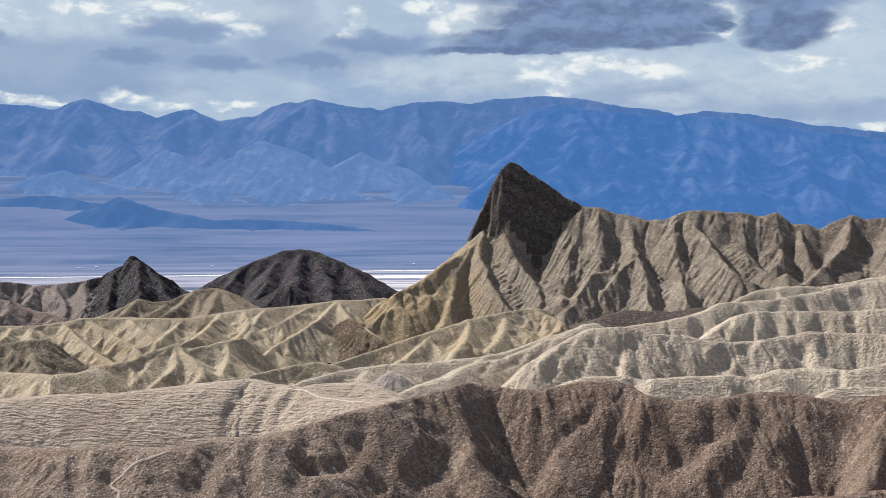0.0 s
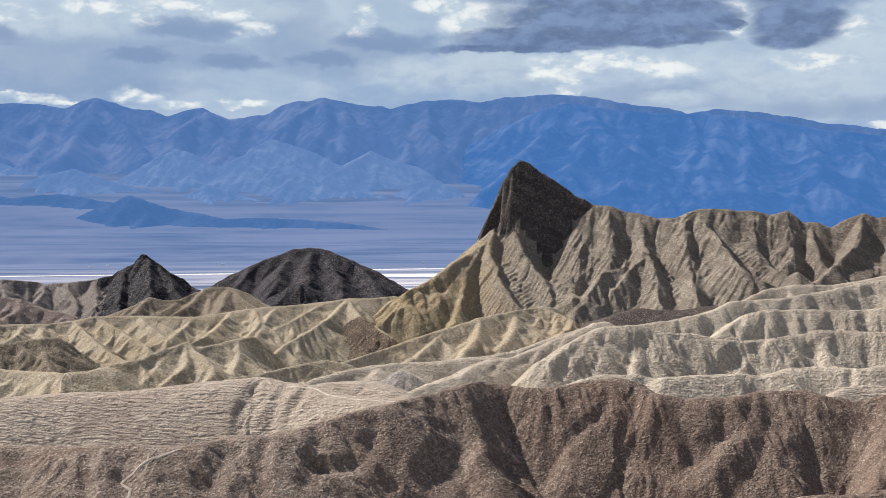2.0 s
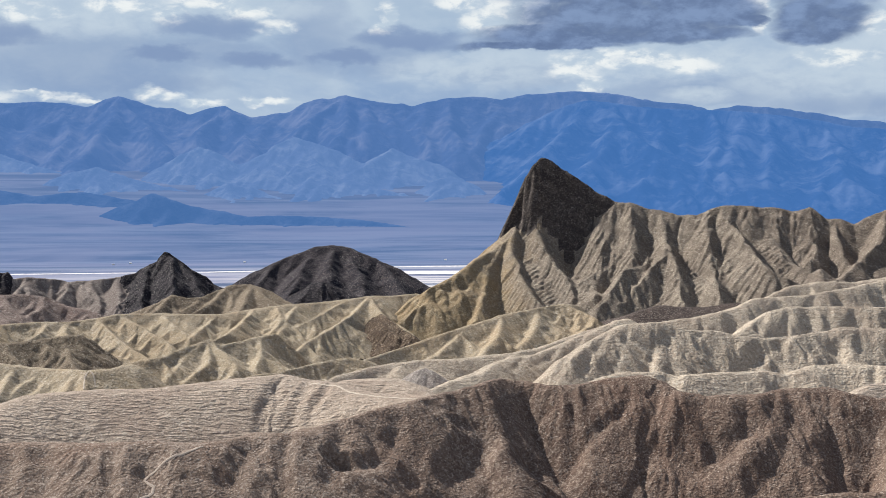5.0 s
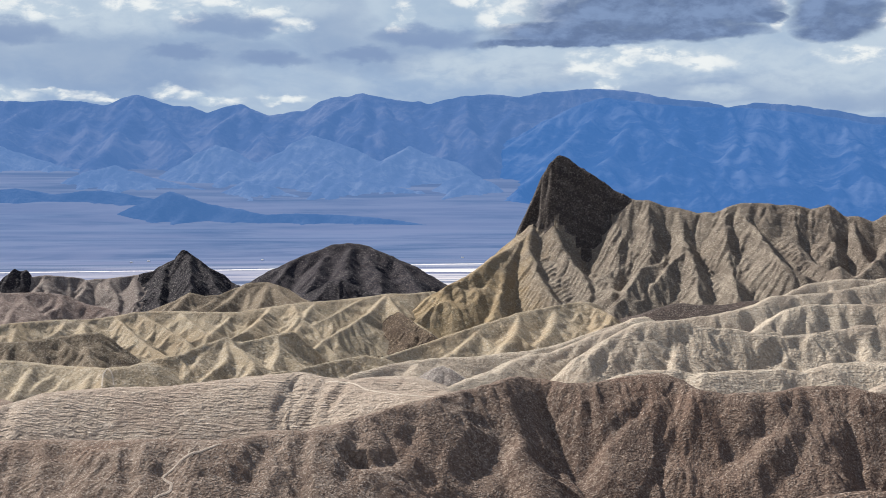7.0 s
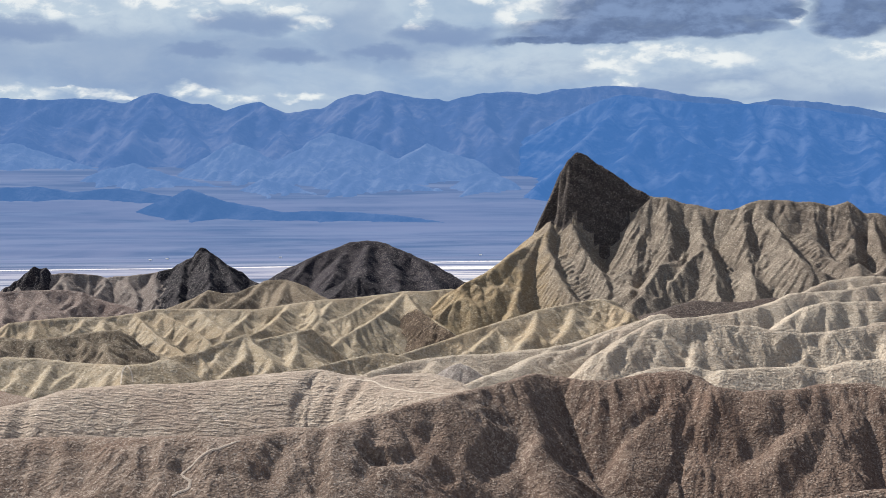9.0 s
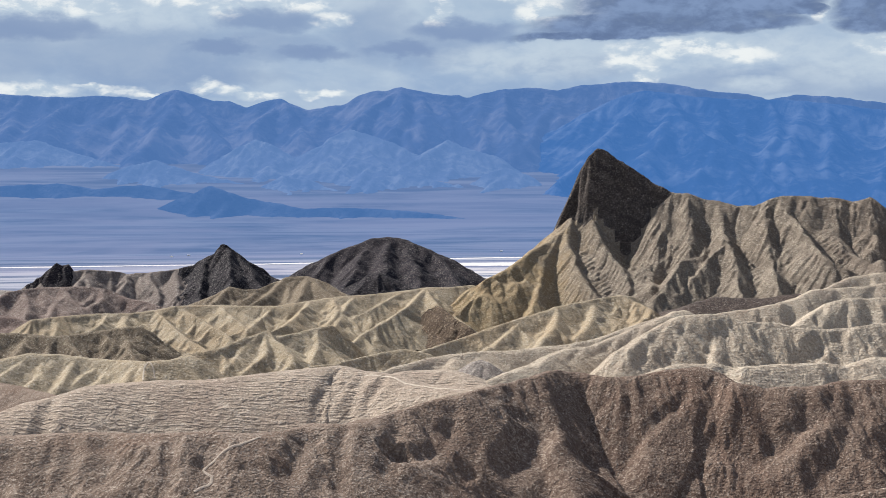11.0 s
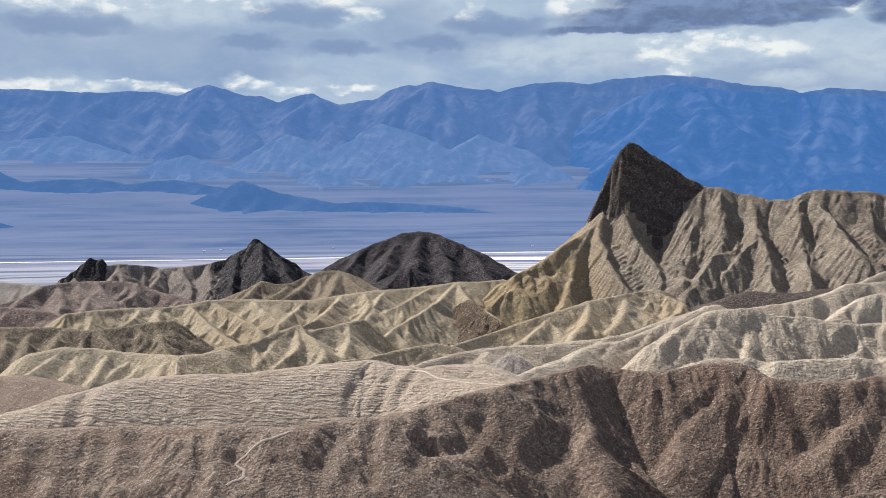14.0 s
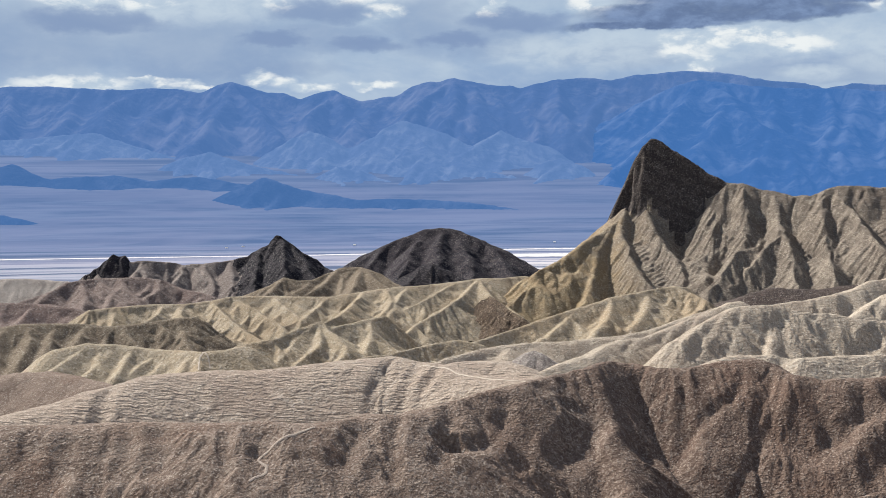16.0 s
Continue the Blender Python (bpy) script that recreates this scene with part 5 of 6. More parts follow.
land.crest([(-187.3, 468.0, -51.5), (-178.7, 476.0, -50.0), (-168.2, 480.0, -51.0), (-156.3, 480.0, -52.4), (-145.7, 478.0, -52.8), (-135.6, 474.0, -52.9), (-127.8, 478.0, -52.6), (-123.4, 484.0, -51.6)], 0.8, 3.2, 0.36, 6, "crest")
land.crest([(-178.7, 476.0, -50.0), (-179.7, 468.4, -52.5), (-183.4, 458.1, -56.1)], 0.75, 1.2, 0.5, 4, "spur")
land.crest([(-168.2, 480.0, -51.0), (-170.4, 469.4, -54.6), (-172.3, 458.9, -58.1)], 0.75, 1.2, 0.5, 4, "spur")
land.crest([(-162.2, 480.0, -51.8), (-161.6, 466.6, -56.2), (-161.8, 456.1, -59.6)], 0.75, 1.2, 0.5, 4, "spur")
land.crest([(-135.6, 474.0, -52.9), (-134.6, 466.9, -55.2), (-133.1, 458.5, -58.1)], 0.75, 1.2, 0.5, 4, "spur")
land.branch(10, 0.42, 0.7, 0.8, reach=26)
land.build(0.1, 0.0, 0.04, ((3.0, 20, 0.7), (1.4, 10, 0.3)))
land = Land("badland_ridge", "olive brown mudstone ridge with fluted slopes", "ridge", "clay_olive", 0.8, -70)
land.crest([(-272.8, 590.0, -56.3), (-255.0, 600.0, -54.3), (-236.5, 610.0, -54.9), (-222.0, 612.0, -56.6), (-209.5, 620.0, -56.3), (-196.5, 628.0, -54.7), (-184.7, 632.0, -53.7)], 0.8, 3.2, 0.72, 8, "crest")
land.crest([(-263.0, 595.6, -55.1), (-260.0, 577.7, -61.1), (-255.3, 556.9, -68.2)], 0.775, 1.2, 0.7, 5, "spur")
land.crest([(-253.0, 601.1, -54.4), (-245.8, 581.0, -61.5), (-242.8, 560.1, -68.6)], 0.775, 1.2, 0.7, 5, "spur")
land.crest([(-242.7, 606.7, -54.6), (-238.9, 590.9, -60.1), (-235.0, 569.3, -67.4)], 0.775, 1.2, 0.7, 5, "spur")
land.crest([(-231.7, 610.7, -55.5), (-228.5, 595.7, -60.6), (-227.1, 579.3, -66.1)], 0.775, 1.2, 0.7, 5, "spur")
land.crest([(-215.8, 616.0, -56.5), (-206.7, 604.3, -61.4), (-199.7, 598.3, -64.6)], 0.775, 1.2, 0.7, 5, "spur")
land.crest([(-200.9, 625.3, -55.0), (-190.0, 615.3, -60.0), (-176.3, 611.9, -64.8)], 0.775, 1.2, 0.7, 5, "spur")
land.branch(12, 0.45, 0.75, 0.7, reach=40)
land.build(0.1, 0.0, 0.04, ((5.0, 34, 1.6), (2.2, 14, 0.7)))
land = Land("pink_hill", "dusty pink mudstone hills with branching spurs", "hill", "clay_pink", 1.0, -74)
land.crest([(-339.9, 800.0, -58.1), (-332.7, 815.0, -55.1), (-325.0, 830.0, -48.9), (-311.5, 840.0, -47.0), (-296.2, 846.0, -46.6), (-279.9, 850.0, -46.9), (-269.4, 850.0, -48.6), (-254.1, 846.0, -54.4), (-234.9, 840.0, -58.2)], 0.8, 2.5, 0.72, 10, "crest")
land.crest([(-325.0, 830.0, -48.9), (-329.4, 815.1, -54.1), (-332.7, 790.6, -62.3)], 0.75, 1.6, 0.8, 6, "spur")
land.crest([(-317.0, 836.0, -47.5), (-306.9, 813.8, -55.7), (-302.9, 789.8, -63.9)], 0.75, 1.6, 0.8, 6, "spur")
land.crest([(-296.2, 846.0, -46.6), (-282.4, 826.1, -54.8), (-268.5, 815.0, -60.8)], 0.75, 1.6, 0.8, 6, "spur")
land.crest([(-308.5, 841.2, -47.1), (-292.2, 824.8, -54.7), (-276.7, 809.1, -62.1)], 0.75, 1.6, 0.8, 6, "spur")
land.crest([(-272.9, 850.0, -47.9), (-267.8, 833.8, -53.6), (-272.8, 817.6, -59.3)], 0.75, 1.6, 0.8, 6, "spur")
land.crest([(-332.8, 720.0, -53.7), (-311.5, 726.0, -54.2), (-298.1, 730.0, -55.1), (-282.9, 730.0, -57.5), (-267.1, 724.0, -61.0)], 0.75, 2.5, 0.54, 9, "crest")
land.crest([(-254.6, 690.0, -60.1), (-249.6, 696.0, -59.2), (-242.4, 692.0, -60.3)], 0.6, 1.5, 0.23, 5, "crest")
land.branch(15, 0.42, 0.75, 0.9, reach=45)
land.build(0.1, 0.0, 0.04, ((6.0, 40, 2.0), (2.6, 16, 0.8)))
land = Land("brown_hill", "low brown mudstone hills below the dark dome", "hill", "clay_olive", 1.0, -76)
land.crest([(-213.0, 850.0, -61.0), (-207.1, 862.0, -56.5), (-200.4, 872.0, -51.0), (-195.1, 876.0, -48.6), (-185.0, 876.0, -50.5), (-176.7, 880.0, -50.7), (-169.1, 888.0, -46.7), (-160.9, 894.0, -43.3), (-148.3, 896.0, -42.7), (-134.7, 892.0, -46.9), (-122.5, 884.0, -53.1), (-110.5, 876.0, -57.0)], 0.8, 1.6, 0.63, 8, "crest")
land.crest([(-195.1, 876.0, -48.6), (-198.5, 855.9, -55.0), (-204.2, 842.6, -59.4)], 0.75, 1.3, 0.7, 6, "spur")
land.crest([(-162.6, 892.8, -43.7), (-166.6, 865.6, -52.0), (-173.7, 847.4, -58.0)], 0.75, 1.3, 0.7, 6, "spur")
land.crest([(-148.3, 896.0, -42.7), (-145.9, 870.5, -50.5), (-146.2, 851.3, -56.5)], 0.75, 1.3, 0.7, 6, "spur")
land.crest([(-148.3, 896.0, -42.7), (-136.3, 878.5, -49.2), (-123.4, 864.9, -54.9)], 0.75, 1.3, 0.7, 6, "spur")
land.crest([(-176.7, 880.0, -50.7), (-179.4, 866.4, -54.9), (-190.6, 860.3, -58.9)], 0.75, 1.3, 0.7, 6, "spur")
land.branch(12, 0.45, 0.75, 0.7, reach=40)
land.build(0.1, 0.0, 0.04, ((5.0, 34, 1.6), (2.2, 14, 0.7)))
land = Land("grey_ridge", "far grey clay ridge", "ridge", "clay_grey", 1.6, -84)
land.crest([(-517.6, 1120.0, -65.0), (-496.5, 1125.0, -62.9), (-475.3, 1130.0, -63.2), (-442.5, 1130.0, -65.6), (-415.4, 1120.0, -69.6)], 0.5, 2, 0.9, 12, "crest")
land.branch(22, 0.5, 0.8, 1.5, reach=50)
land.branch(14, 0.7, 0.9, 1, reach=18, rank=(1,))
land.build(0.3, 0.0, 0.07)
land = Land("dark_hill", "black volcanic hill with a sharp summit crag", "hill", "dark_rock", 1.0, -82)
land.crest([(-299.7, 1140.0, -48.2), (-287.0, 1146.0, -45.1), (-276.1, 1150.0, -38.1), (-268.4, 1152.0, -33.9), (-265.8, 1153.0, -28.2), (-261.7, 1154.0, -28.2), (-255.5, 1154.0, -32.5), (-245.5, 1152.0, -40.6), (-230.8, 1150.0, -47.2), (-220.5, 1146.0, -53.7), (-209.9, 1140.0, -60.0)], 0.9, 1.2, 0.9, 12, "crest")
land.crest([(-426.2, 1100.0, -65.2), (-416.6, 1105.0, -60.0), (-404.7, 1110.0, -55.2), (-390.3, 1115.0, -49.4), (-368.8, 1120.0, -47.3), (-351.8, 1125.0, -48.9), (-339.3, 1130.0, -51.5), (-322.0, 1135.0, -50.8), (-299.7, 1140.0, -48.2)], 0.9, 1.2, 0.9, 12, "crest", mat="grey_rock")
land.crest([(-269.9, 1152.0, -34.8), (-267.0, 1152.0, -31.0), (-265.2, 1152.5, -27.2), (-261.0, 1153.0, -27.7), (-257.2, 1153.0, -31.0), (-253.4, 1153.0, -34.4)], 2.4, 0.5, 0.5, 5, "summit_crag")
land.crest([(-276.1, 1150.0, -38.1), (-271.7, 1112.0, -53.0), (-264.2, 1072.0, -68.9)], 0.825, 1.2, 1.2, 8, "spur")
land.crest([(-261.7, 1154.0, -28.7), (-247.5, 1117.6, -44.0), (-240.6, 1076.3, -60.2)], 0.825, 1.2, 1.2, 8, "spur")
land.crest([(-250.5, 1153.0, -36.8), (-235.3, 1125.9, -49.0), (-220.4, 1097.8, -61.4)], 0.825, 1.2, 1.2, 8, "spur")
land.crest([(-404.7, 1110.0, -55.2), (-401.5, 1095.0, -61.3), (-405.1, 1080.2, -67.2)], 0.825, 1.2, 1.2, 8, "spur", mat="grey_rock")
land.crest([(-368.8, 1120.0, -47.3), (-370.0, 1095.9, -56.8), (-372.1, 1075.6, -64.6)], 0.825, 1.2, 1.2, 8, "spur", mat="grey_rock")
land.crest([(-339.3, 1130.0, -51.5), (-336.1, 1104.0, -61.8), (-339.1, 1084.1, -69.7)], 0.825, 1.2, 1.2, 8, "spur", mat="grey_rock")
land.crest([(-322.0, 1135.0, -50.8), (-310.0, 1108.9, -62.0), (-299.1, 1085.6, -72.0)], 0.825, 1.2, 1.2, 8, "spur", mat="grey_rock")
land.crest([(-299.7, 1140.0, -48.2), (-292.1, 1110.9, -59.9), (-284.5, 1081.5, -71.7)], 0.825, 1.2, 1.2, 8, "spur", mat="grey_rock")
land.branch(34, 0.5, 0.8, 1.2, reach=60)
land.build(0.12, 0.0, 0.22, ((7.0, 50, 2.6), (3.0, 20, 1.2)))
land = Land("rock_outcrop", "jagged black rock outcrop on a grey ridge", "rock", "dark_rock", 1.0, -64)
land.crest([(-419.5, 1104.0, -61.3), (-416.2, 1105.0, -58.2), (-411.4, 1107.0, -56.9), (-410.3, 1109.0, -53.3), (-405.1, 1110.0, -52.0), (-403.4, 1113.0, -48.4), (-398.2, 1114.0, -45.7), (-393.3, 1116.0, -40.7), (-390.0, 1117.0, -43.0), (-384.8, 1118.0, -42.6), (-381.4, 1119.0, -46.4)], 2.0, 0.3, 1.0, 4, "crest")
land.branch(7, 0.9, 1.2, 0.8, reach=16)
land.build(0.35, 0.0, 0.3)
land = Land("dark_hill", "dark brown volcanic dome hill with a rounded top", "hill", "dark_dome", 1.7, -84)
land.crest([(-239.2, 1270.0, -70.0), (-233.1, 1280.0, -64.7), (-207.0, 1300.0, -48.5), (-182.1, 1315.0, -36.5), (-156.0, 1325.0, -26.9), (-140.0, 1330.0, -24.8), (-123.5, 1330.0, -27.5), (-101.1, 1325.0, -35.6), (-78.7, 1318.0, -46.4), (-49.8, 1305.0, -62.2), (-34.4, 1295.0, -71.4)], 0.62, 6, 1.35, 16, "crest")
land.crest([(-192.1, 1309.0, -41.7), (-197.4, 1273.0, -55.4), (-203.0, 1242.5, -66.9)], 0.75, 3, 1.5, 9, "spur")
land.crest([(-156.0, 1325.0, -27.4), (-159.4, 1264.7, -49.8), (-168.5, 1216.0, -68.0)], 0.75, 3, 1.5, 9, "spur")
land.crest([(-140.0, 1330.0, -25.3), (-134.5, 1277.5, -45.0), (-134.4, 1227.0, -63.6)], 0.75, 3, 1.5, 9, "spur")
land.crest([(-123.5, 1330.0, -28.1), (-107.7, 1272.8, -50.1), (-98.0, 1218.1, -70.7)], 0.75, 3, 1.5, 9, "spur")
land.crest([(-95.5, 1323.3, -38.3), (-76.5, 1280.2, -55.7), (-64.0, 1245.0, -69.7)], 0.75, 3, 1.5, 9, "spur")
land.branch(70, 0.46, 0.66, 4, reach=90)
land.build(0.12, 0.0, 0.14, ((11.0, 90, 4.0), (5.0, 34, 1.6)))
land = Land("dark_knoll", "black rocky knoll in front of the dome", "hill", "dark_rock", 1.0, -82)
land.crest([(-161.1, 1180.0, -74.8), (-150.7, 1195.0, -64.4), (-141.9, 1205.0, -55.9), (-132.0, 1206.0, -55.0), (-116.5, 1200.0, -62.2), (-95.8, 1190.0, -69.1), (-70.8, 1185.0, -71.2)], 0.5, 2, 0.68, 9, "crest")
land.branch(34, 0.5, 0.8, 1.2, reach=60)
land.build(0.12, 0.0, 0.22, ((7.0, 50, 2.6), (3.0, 20, 1.2)))
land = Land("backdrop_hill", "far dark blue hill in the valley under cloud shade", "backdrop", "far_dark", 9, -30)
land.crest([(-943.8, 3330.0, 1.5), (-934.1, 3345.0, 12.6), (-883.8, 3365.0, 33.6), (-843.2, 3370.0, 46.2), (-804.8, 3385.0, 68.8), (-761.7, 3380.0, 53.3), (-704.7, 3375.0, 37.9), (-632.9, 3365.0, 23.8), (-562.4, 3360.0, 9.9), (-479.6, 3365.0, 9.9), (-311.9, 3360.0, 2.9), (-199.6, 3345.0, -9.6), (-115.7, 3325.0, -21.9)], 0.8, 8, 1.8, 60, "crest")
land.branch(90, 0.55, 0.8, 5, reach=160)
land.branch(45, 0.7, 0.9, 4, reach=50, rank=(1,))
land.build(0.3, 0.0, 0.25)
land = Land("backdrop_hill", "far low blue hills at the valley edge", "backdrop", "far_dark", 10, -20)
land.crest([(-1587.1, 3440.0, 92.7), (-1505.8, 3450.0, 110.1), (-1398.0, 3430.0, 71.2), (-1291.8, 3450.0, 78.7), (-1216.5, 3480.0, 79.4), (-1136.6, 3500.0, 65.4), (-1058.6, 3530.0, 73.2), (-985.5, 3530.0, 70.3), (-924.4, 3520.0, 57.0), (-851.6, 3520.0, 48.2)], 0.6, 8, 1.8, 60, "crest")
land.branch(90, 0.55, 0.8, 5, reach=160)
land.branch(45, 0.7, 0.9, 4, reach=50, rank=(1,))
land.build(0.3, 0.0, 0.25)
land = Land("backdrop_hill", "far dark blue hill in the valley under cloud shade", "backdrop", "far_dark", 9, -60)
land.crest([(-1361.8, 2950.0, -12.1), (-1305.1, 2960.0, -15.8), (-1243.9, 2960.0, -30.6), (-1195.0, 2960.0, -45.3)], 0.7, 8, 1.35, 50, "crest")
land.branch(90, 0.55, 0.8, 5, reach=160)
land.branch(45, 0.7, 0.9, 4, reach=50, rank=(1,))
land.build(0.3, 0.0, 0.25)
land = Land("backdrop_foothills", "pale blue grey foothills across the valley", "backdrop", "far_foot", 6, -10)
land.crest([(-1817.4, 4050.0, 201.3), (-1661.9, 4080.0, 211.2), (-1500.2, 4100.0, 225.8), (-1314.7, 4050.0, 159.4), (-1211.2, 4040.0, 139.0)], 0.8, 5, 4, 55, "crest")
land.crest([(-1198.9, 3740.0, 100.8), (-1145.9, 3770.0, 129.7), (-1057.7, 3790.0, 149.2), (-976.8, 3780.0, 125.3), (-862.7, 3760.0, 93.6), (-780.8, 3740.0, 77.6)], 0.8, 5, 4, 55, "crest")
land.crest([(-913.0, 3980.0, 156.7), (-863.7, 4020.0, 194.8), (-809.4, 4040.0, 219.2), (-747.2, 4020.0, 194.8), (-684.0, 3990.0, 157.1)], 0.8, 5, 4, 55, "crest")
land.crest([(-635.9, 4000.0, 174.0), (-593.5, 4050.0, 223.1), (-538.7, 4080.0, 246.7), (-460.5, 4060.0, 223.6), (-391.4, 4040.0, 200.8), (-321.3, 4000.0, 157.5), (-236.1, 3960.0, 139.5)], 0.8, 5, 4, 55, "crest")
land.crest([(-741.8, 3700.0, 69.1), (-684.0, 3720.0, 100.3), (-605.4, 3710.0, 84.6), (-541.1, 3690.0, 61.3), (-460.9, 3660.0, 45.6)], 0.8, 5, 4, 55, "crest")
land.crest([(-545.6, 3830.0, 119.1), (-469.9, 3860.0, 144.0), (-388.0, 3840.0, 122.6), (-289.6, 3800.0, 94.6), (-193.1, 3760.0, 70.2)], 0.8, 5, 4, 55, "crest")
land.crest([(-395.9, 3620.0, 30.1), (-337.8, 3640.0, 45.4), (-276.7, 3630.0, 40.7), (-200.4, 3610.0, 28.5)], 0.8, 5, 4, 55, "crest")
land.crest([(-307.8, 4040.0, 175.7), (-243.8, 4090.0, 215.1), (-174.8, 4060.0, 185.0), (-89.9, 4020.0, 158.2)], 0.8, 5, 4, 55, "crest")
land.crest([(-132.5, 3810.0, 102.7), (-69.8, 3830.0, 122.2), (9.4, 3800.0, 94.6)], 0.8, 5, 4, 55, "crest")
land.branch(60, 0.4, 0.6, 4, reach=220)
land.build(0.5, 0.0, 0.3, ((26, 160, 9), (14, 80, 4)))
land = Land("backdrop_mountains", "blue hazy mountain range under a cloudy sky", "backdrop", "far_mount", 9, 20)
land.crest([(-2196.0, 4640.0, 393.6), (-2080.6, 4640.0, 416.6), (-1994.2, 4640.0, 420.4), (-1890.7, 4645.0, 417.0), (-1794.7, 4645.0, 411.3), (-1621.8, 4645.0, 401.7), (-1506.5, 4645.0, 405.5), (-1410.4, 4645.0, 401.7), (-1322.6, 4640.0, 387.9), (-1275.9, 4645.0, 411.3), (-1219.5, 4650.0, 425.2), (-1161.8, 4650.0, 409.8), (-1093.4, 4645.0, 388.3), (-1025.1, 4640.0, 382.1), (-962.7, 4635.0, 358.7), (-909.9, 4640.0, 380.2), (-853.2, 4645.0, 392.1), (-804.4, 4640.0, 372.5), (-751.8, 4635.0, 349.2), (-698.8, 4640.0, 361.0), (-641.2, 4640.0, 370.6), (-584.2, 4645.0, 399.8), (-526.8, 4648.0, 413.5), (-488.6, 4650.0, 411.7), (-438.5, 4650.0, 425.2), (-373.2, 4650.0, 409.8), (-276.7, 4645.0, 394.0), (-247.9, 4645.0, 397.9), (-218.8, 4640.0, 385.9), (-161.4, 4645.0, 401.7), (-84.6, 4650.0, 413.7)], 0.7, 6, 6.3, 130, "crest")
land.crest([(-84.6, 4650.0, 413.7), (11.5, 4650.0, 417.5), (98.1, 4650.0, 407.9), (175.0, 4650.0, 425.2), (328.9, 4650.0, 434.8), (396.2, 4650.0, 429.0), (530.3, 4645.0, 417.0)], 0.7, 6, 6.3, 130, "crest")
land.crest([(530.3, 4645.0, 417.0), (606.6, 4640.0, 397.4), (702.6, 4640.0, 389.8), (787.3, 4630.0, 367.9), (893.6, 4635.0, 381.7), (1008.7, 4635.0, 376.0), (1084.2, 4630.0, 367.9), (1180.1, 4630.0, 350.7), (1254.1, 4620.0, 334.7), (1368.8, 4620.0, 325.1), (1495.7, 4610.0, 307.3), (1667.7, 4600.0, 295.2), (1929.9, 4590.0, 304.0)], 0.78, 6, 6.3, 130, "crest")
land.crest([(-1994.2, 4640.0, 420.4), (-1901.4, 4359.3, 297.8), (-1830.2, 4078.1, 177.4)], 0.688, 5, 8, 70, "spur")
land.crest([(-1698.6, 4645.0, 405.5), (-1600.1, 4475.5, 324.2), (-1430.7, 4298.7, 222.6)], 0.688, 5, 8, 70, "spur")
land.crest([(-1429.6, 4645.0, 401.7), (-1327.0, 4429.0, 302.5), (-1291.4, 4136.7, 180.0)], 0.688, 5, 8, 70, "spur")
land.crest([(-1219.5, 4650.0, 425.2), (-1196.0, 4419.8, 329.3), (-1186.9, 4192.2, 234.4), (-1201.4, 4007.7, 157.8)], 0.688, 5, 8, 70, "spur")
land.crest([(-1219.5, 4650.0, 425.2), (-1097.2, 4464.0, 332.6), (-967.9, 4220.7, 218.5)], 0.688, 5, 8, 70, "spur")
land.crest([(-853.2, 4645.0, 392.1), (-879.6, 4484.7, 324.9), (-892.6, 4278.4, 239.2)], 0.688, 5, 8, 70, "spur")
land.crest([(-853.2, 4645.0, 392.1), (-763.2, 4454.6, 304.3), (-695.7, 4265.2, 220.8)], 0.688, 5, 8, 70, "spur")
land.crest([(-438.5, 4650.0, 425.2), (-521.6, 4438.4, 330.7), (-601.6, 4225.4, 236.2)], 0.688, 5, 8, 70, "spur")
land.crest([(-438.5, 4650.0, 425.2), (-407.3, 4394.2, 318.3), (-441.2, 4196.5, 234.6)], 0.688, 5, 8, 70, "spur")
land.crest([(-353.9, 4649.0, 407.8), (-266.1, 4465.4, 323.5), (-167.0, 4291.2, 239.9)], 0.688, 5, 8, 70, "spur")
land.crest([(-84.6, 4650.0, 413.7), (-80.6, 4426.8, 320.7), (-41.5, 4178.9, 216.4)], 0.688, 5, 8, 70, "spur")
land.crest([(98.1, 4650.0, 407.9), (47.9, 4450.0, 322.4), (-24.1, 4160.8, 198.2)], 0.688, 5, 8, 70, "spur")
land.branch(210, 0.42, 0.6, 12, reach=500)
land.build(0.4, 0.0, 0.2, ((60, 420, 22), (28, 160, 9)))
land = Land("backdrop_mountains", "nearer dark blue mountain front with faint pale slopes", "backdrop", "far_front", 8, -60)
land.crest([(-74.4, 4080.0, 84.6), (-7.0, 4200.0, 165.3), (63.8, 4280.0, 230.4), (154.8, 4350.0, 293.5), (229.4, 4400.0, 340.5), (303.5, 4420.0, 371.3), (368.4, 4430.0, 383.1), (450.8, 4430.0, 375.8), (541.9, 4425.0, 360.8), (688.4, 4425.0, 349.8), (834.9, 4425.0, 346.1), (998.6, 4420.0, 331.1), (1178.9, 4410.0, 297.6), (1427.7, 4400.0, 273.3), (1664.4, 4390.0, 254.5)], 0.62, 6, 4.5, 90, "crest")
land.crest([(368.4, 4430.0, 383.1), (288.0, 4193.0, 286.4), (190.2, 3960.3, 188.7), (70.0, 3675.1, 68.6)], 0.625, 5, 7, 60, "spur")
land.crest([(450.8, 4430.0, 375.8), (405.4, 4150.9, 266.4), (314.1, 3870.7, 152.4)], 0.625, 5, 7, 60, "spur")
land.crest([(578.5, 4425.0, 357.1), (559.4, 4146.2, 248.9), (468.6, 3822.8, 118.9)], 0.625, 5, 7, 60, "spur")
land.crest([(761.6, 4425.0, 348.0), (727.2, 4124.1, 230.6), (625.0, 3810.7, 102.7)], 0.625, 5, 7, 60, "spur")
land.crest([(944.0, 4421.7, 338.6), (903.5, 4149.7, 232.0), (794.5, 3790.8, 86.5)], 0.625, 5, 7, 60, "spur")
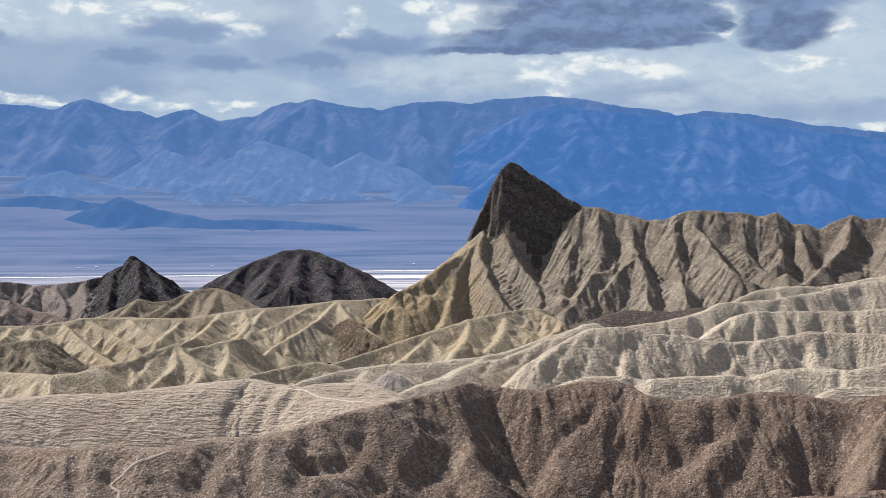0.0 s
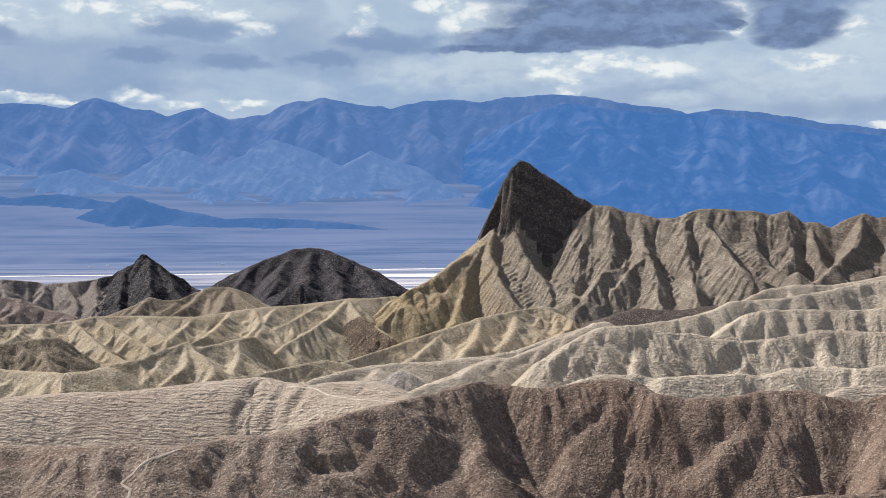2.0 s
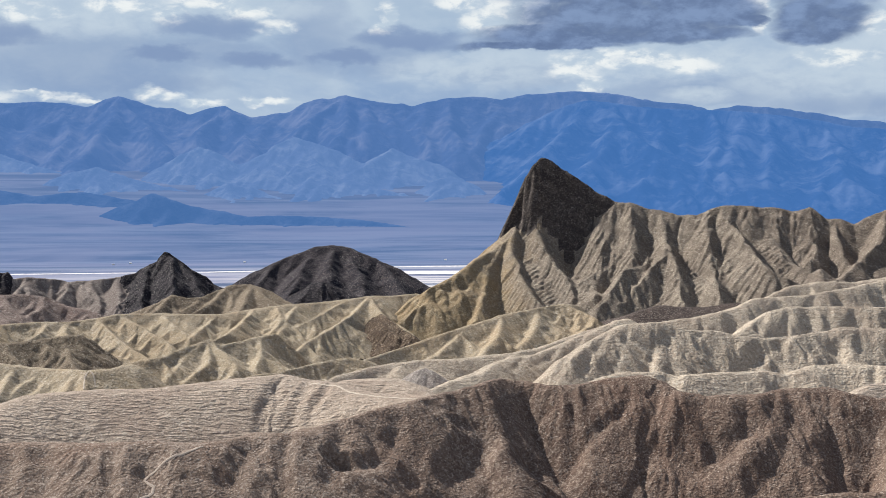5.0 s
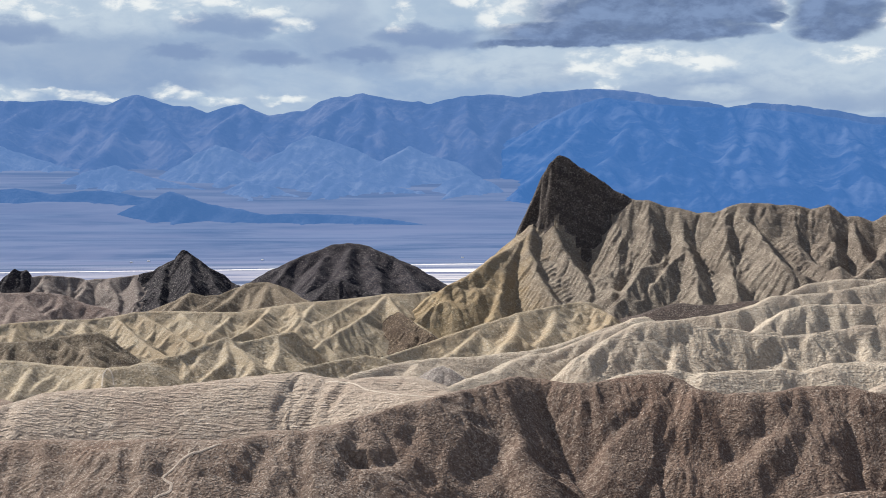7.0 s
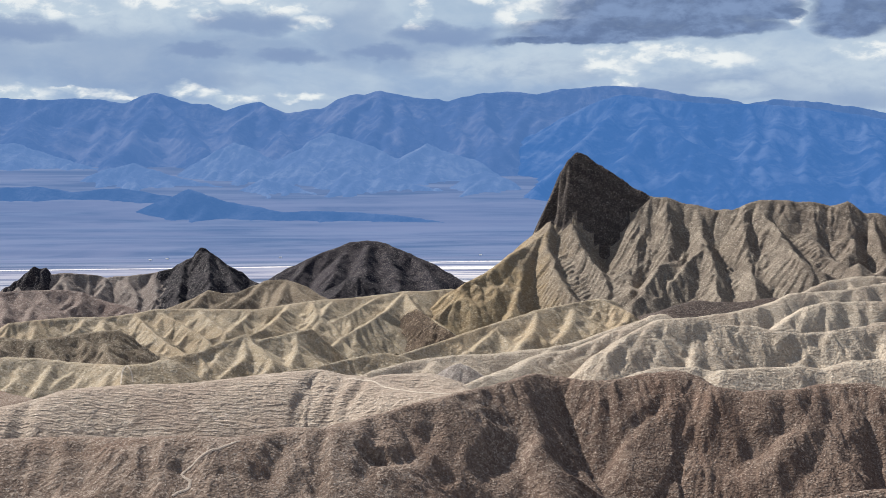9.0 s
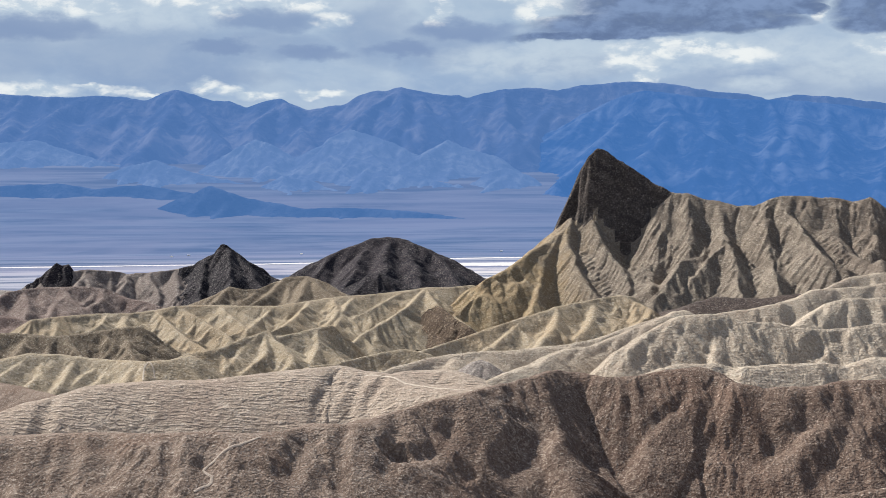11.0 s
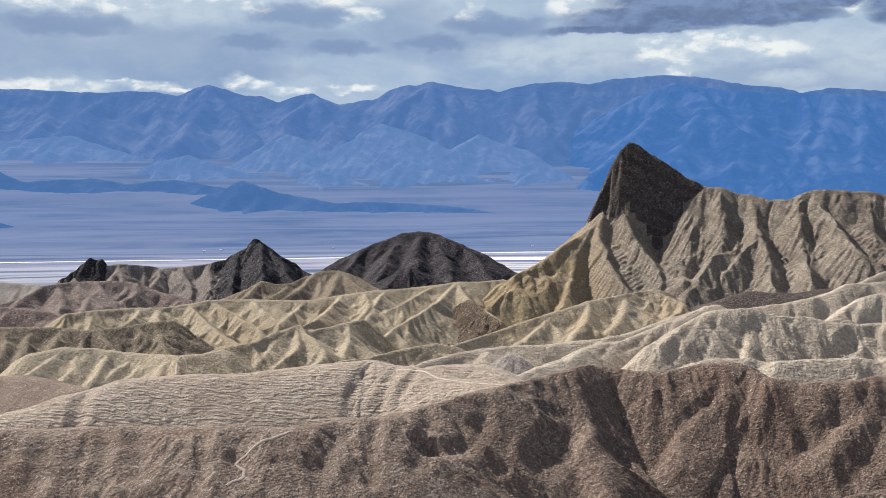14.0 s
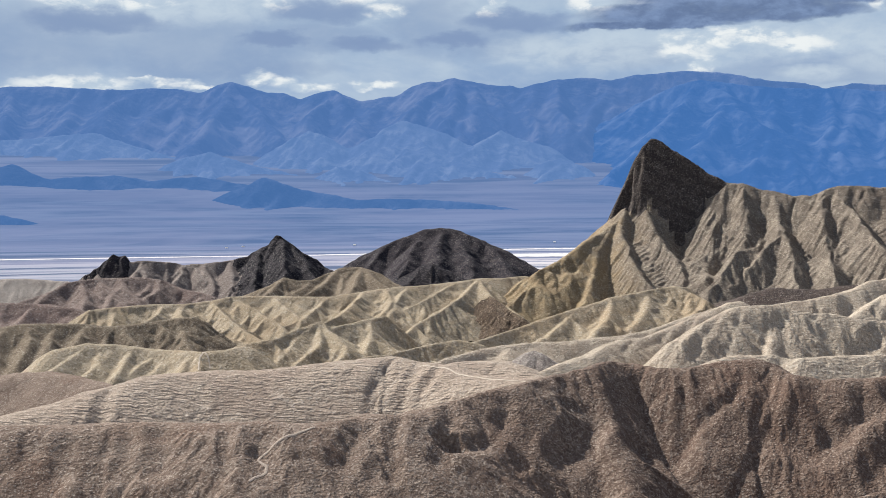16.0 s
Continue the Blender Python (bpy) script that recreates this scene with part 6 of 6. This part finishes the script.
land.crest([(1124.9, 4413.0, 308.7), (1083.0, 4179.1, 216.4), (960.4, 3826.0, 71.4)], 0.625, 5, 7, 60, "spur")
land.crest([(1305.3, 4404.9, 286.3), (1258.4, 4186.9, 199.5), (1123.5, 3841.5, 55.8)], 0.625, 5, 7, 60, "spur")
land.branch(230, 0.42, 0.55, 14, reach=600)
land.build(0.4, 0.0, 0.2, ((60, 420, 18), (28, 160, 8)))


# ---- footpaths ----
def footpath(points, width, label, mat="trail"):
    """A trodden path laid over the land."""
    line = smooth_line([(x, y, 0) for x, y in points], 0.6)
    dense = []
    for a, b in zip(line[:-1], line[1:]):
        n = max(1, int(np.hypot(*(b - a)[:2]) / 0.35))
        dense += [a + (b - a) * k / n for k in range(n)]
    dense.append(line[-1])
    verts = []
    for i, p in enumerate(dense):
        d = dense[min(i + 2, len(dense) - 1)] - dense[max(i - 2, 0)]
        d = d / (np.hypot(d[0], d[1]) + 1e-9)
        w = width * (0.8 + 0.4 * value_noise(np.array(i * 0.21), np.array(width)))
        for k in (-1, -0.5, 0, 0.5, 1):
            x, y = p[0] - d[1] * w * k / 2, p[1] + d[0] * w * k / 2
            verts.append((x, y, surface(x, y) + 0.1 - 0.06 * abs(k) ** 2))
    idx = np.arange(len(verts)).reshape(-1, 5)
    quads = np.stack([idx[:-1, :-1], idx[:-1, 1:], idx[1:, 1:], idx[1:, :-1]], -1).reshape(-1, 4)
    return tagged(sheet("footpath", np.array(verts), quads[:, ::-1], mat), label, "path")


footpath([(-38.4, 190.6), (-39.2, 189.6), (-40.8, 187.8), (-42.9, 186.2), (-44.2, 185.0), (-45.0, 183.7), (-44.4, 183.1), (-43.5, 182.5), (-43.4, 181.4), (-44.2, 179.9), (-45.0, 178.4)],
         0.42, "narrow trodden footpath winding up a brown clay ridge", "trail_dim")
footpath([(-37.0, 305.0), (-34.0, 304.1), (-31.4, 303.0), (-27.8, 298.5), (-23.8, 295.2), (-19.3, 291.8), (-15.0, 289.6), (-11.5, 288.0)],
         0.62, "pale footpath crossing the saddle of a tan hill")
footpath([(-135.5, 474.1), (-135.7, 470.7), (-134.6, 465.0), (-133.5, 460.6)], 0.55, "pale footpath forking down a yellow clay ridge")
footpath([(-135.3, 474.2), (-133.3, 472.1), (-132.0, 469.4), (-131.1, 466.8)], 0.55, "pale footpath forking down a yellow clay ridge")


# ---- the valley floor: a salt flat's edge and far sheds ----
def salt_strip(points, width, label):
    line = smooth_line([(x, y, 0) for x, y in points], 60)
    verts = []
    for i, p in enumerate(line):
        w = width * (0.6 + 0.8 * value_noise(np.array(i * 0.7), np.array(width)))
        for k in (-0.5, 0.5):
            verts.append((p[0], p[1] + k * w, ground_height(p[0], p[1]) + 0.6))
    idx = np.arange(len(verts)).reshape(-1, 2)
    quads = np.stack([idx[:-1, 0], idx[1:, 0], idx[1:, 1], idx[:-1, 1]], -1)
    return tagged(sheet("salt_flat", np.array(verts), quads, "salt"), label, "salt flat", kind="structure")


salt_strip([(-1040, 2060), (-900, 2090), (-700, 2150), (-560, 2190), (-380, 2250), (-150, 2450), (0, 2500), (60, 2520)], 44, "long thin white salt line on the valley floor")
salt_strip([(-260, 2160), (-160, 2180), (-80, 2190), (20, 2200)], 120, "white salt flat beyond the dark hills")


def shed(x, y, turn, size):
    thing = new("far_shed")
    thing.matrix_world = pose(x, y, float(ground_height(x, y)), 0, 0, turn)
    for name, low, high, over, mat in (("wall", 0.0, 1.0, 1.0, "white_paint"), ("roof", 1.0, 1.5, 1.08, "white_paint")):
        bm = bmesh.new()
        a, b = 1.5 * over * size, over * size
        ring = [bm.verts.new((sx * a, sy * b, low * size)) for sx, sy in ((-1, -1), (1, -1), (1, 1), (-1, 1))]
        if name == "wall":
            top = [bm.verts.new((v.co.x, v.co.y, high * size)) for v in ring]
        else:
            top = [bm.verts.new((v.co.x, 0.1 * v.co.y, high * size)) for v in ring]
        bm.faces.new(ring[::-1])
        bm.faces.new(top)
        for i in range(4):
            bm.faces.new((ring[i], ring[(i + 1) % 4], top[(i + 1) % 4], top[i]))
        me = bpy.data.meshes.new(name)
        bm.to_mesh(me)
        bm.free()
        me.materials.append(MATS[mat])
        new(name, me).parent = thing
    return tagged(thing, "tiny white shed far off on the valley floor", "building", "sheds on the valley floor")


for x, y, turn in ((-692, 2592, 10), (-676, 2660, -15), (-463, 2730, 5), (-62, 2860, 0)):
    shed(x, y, turn, 1.7)
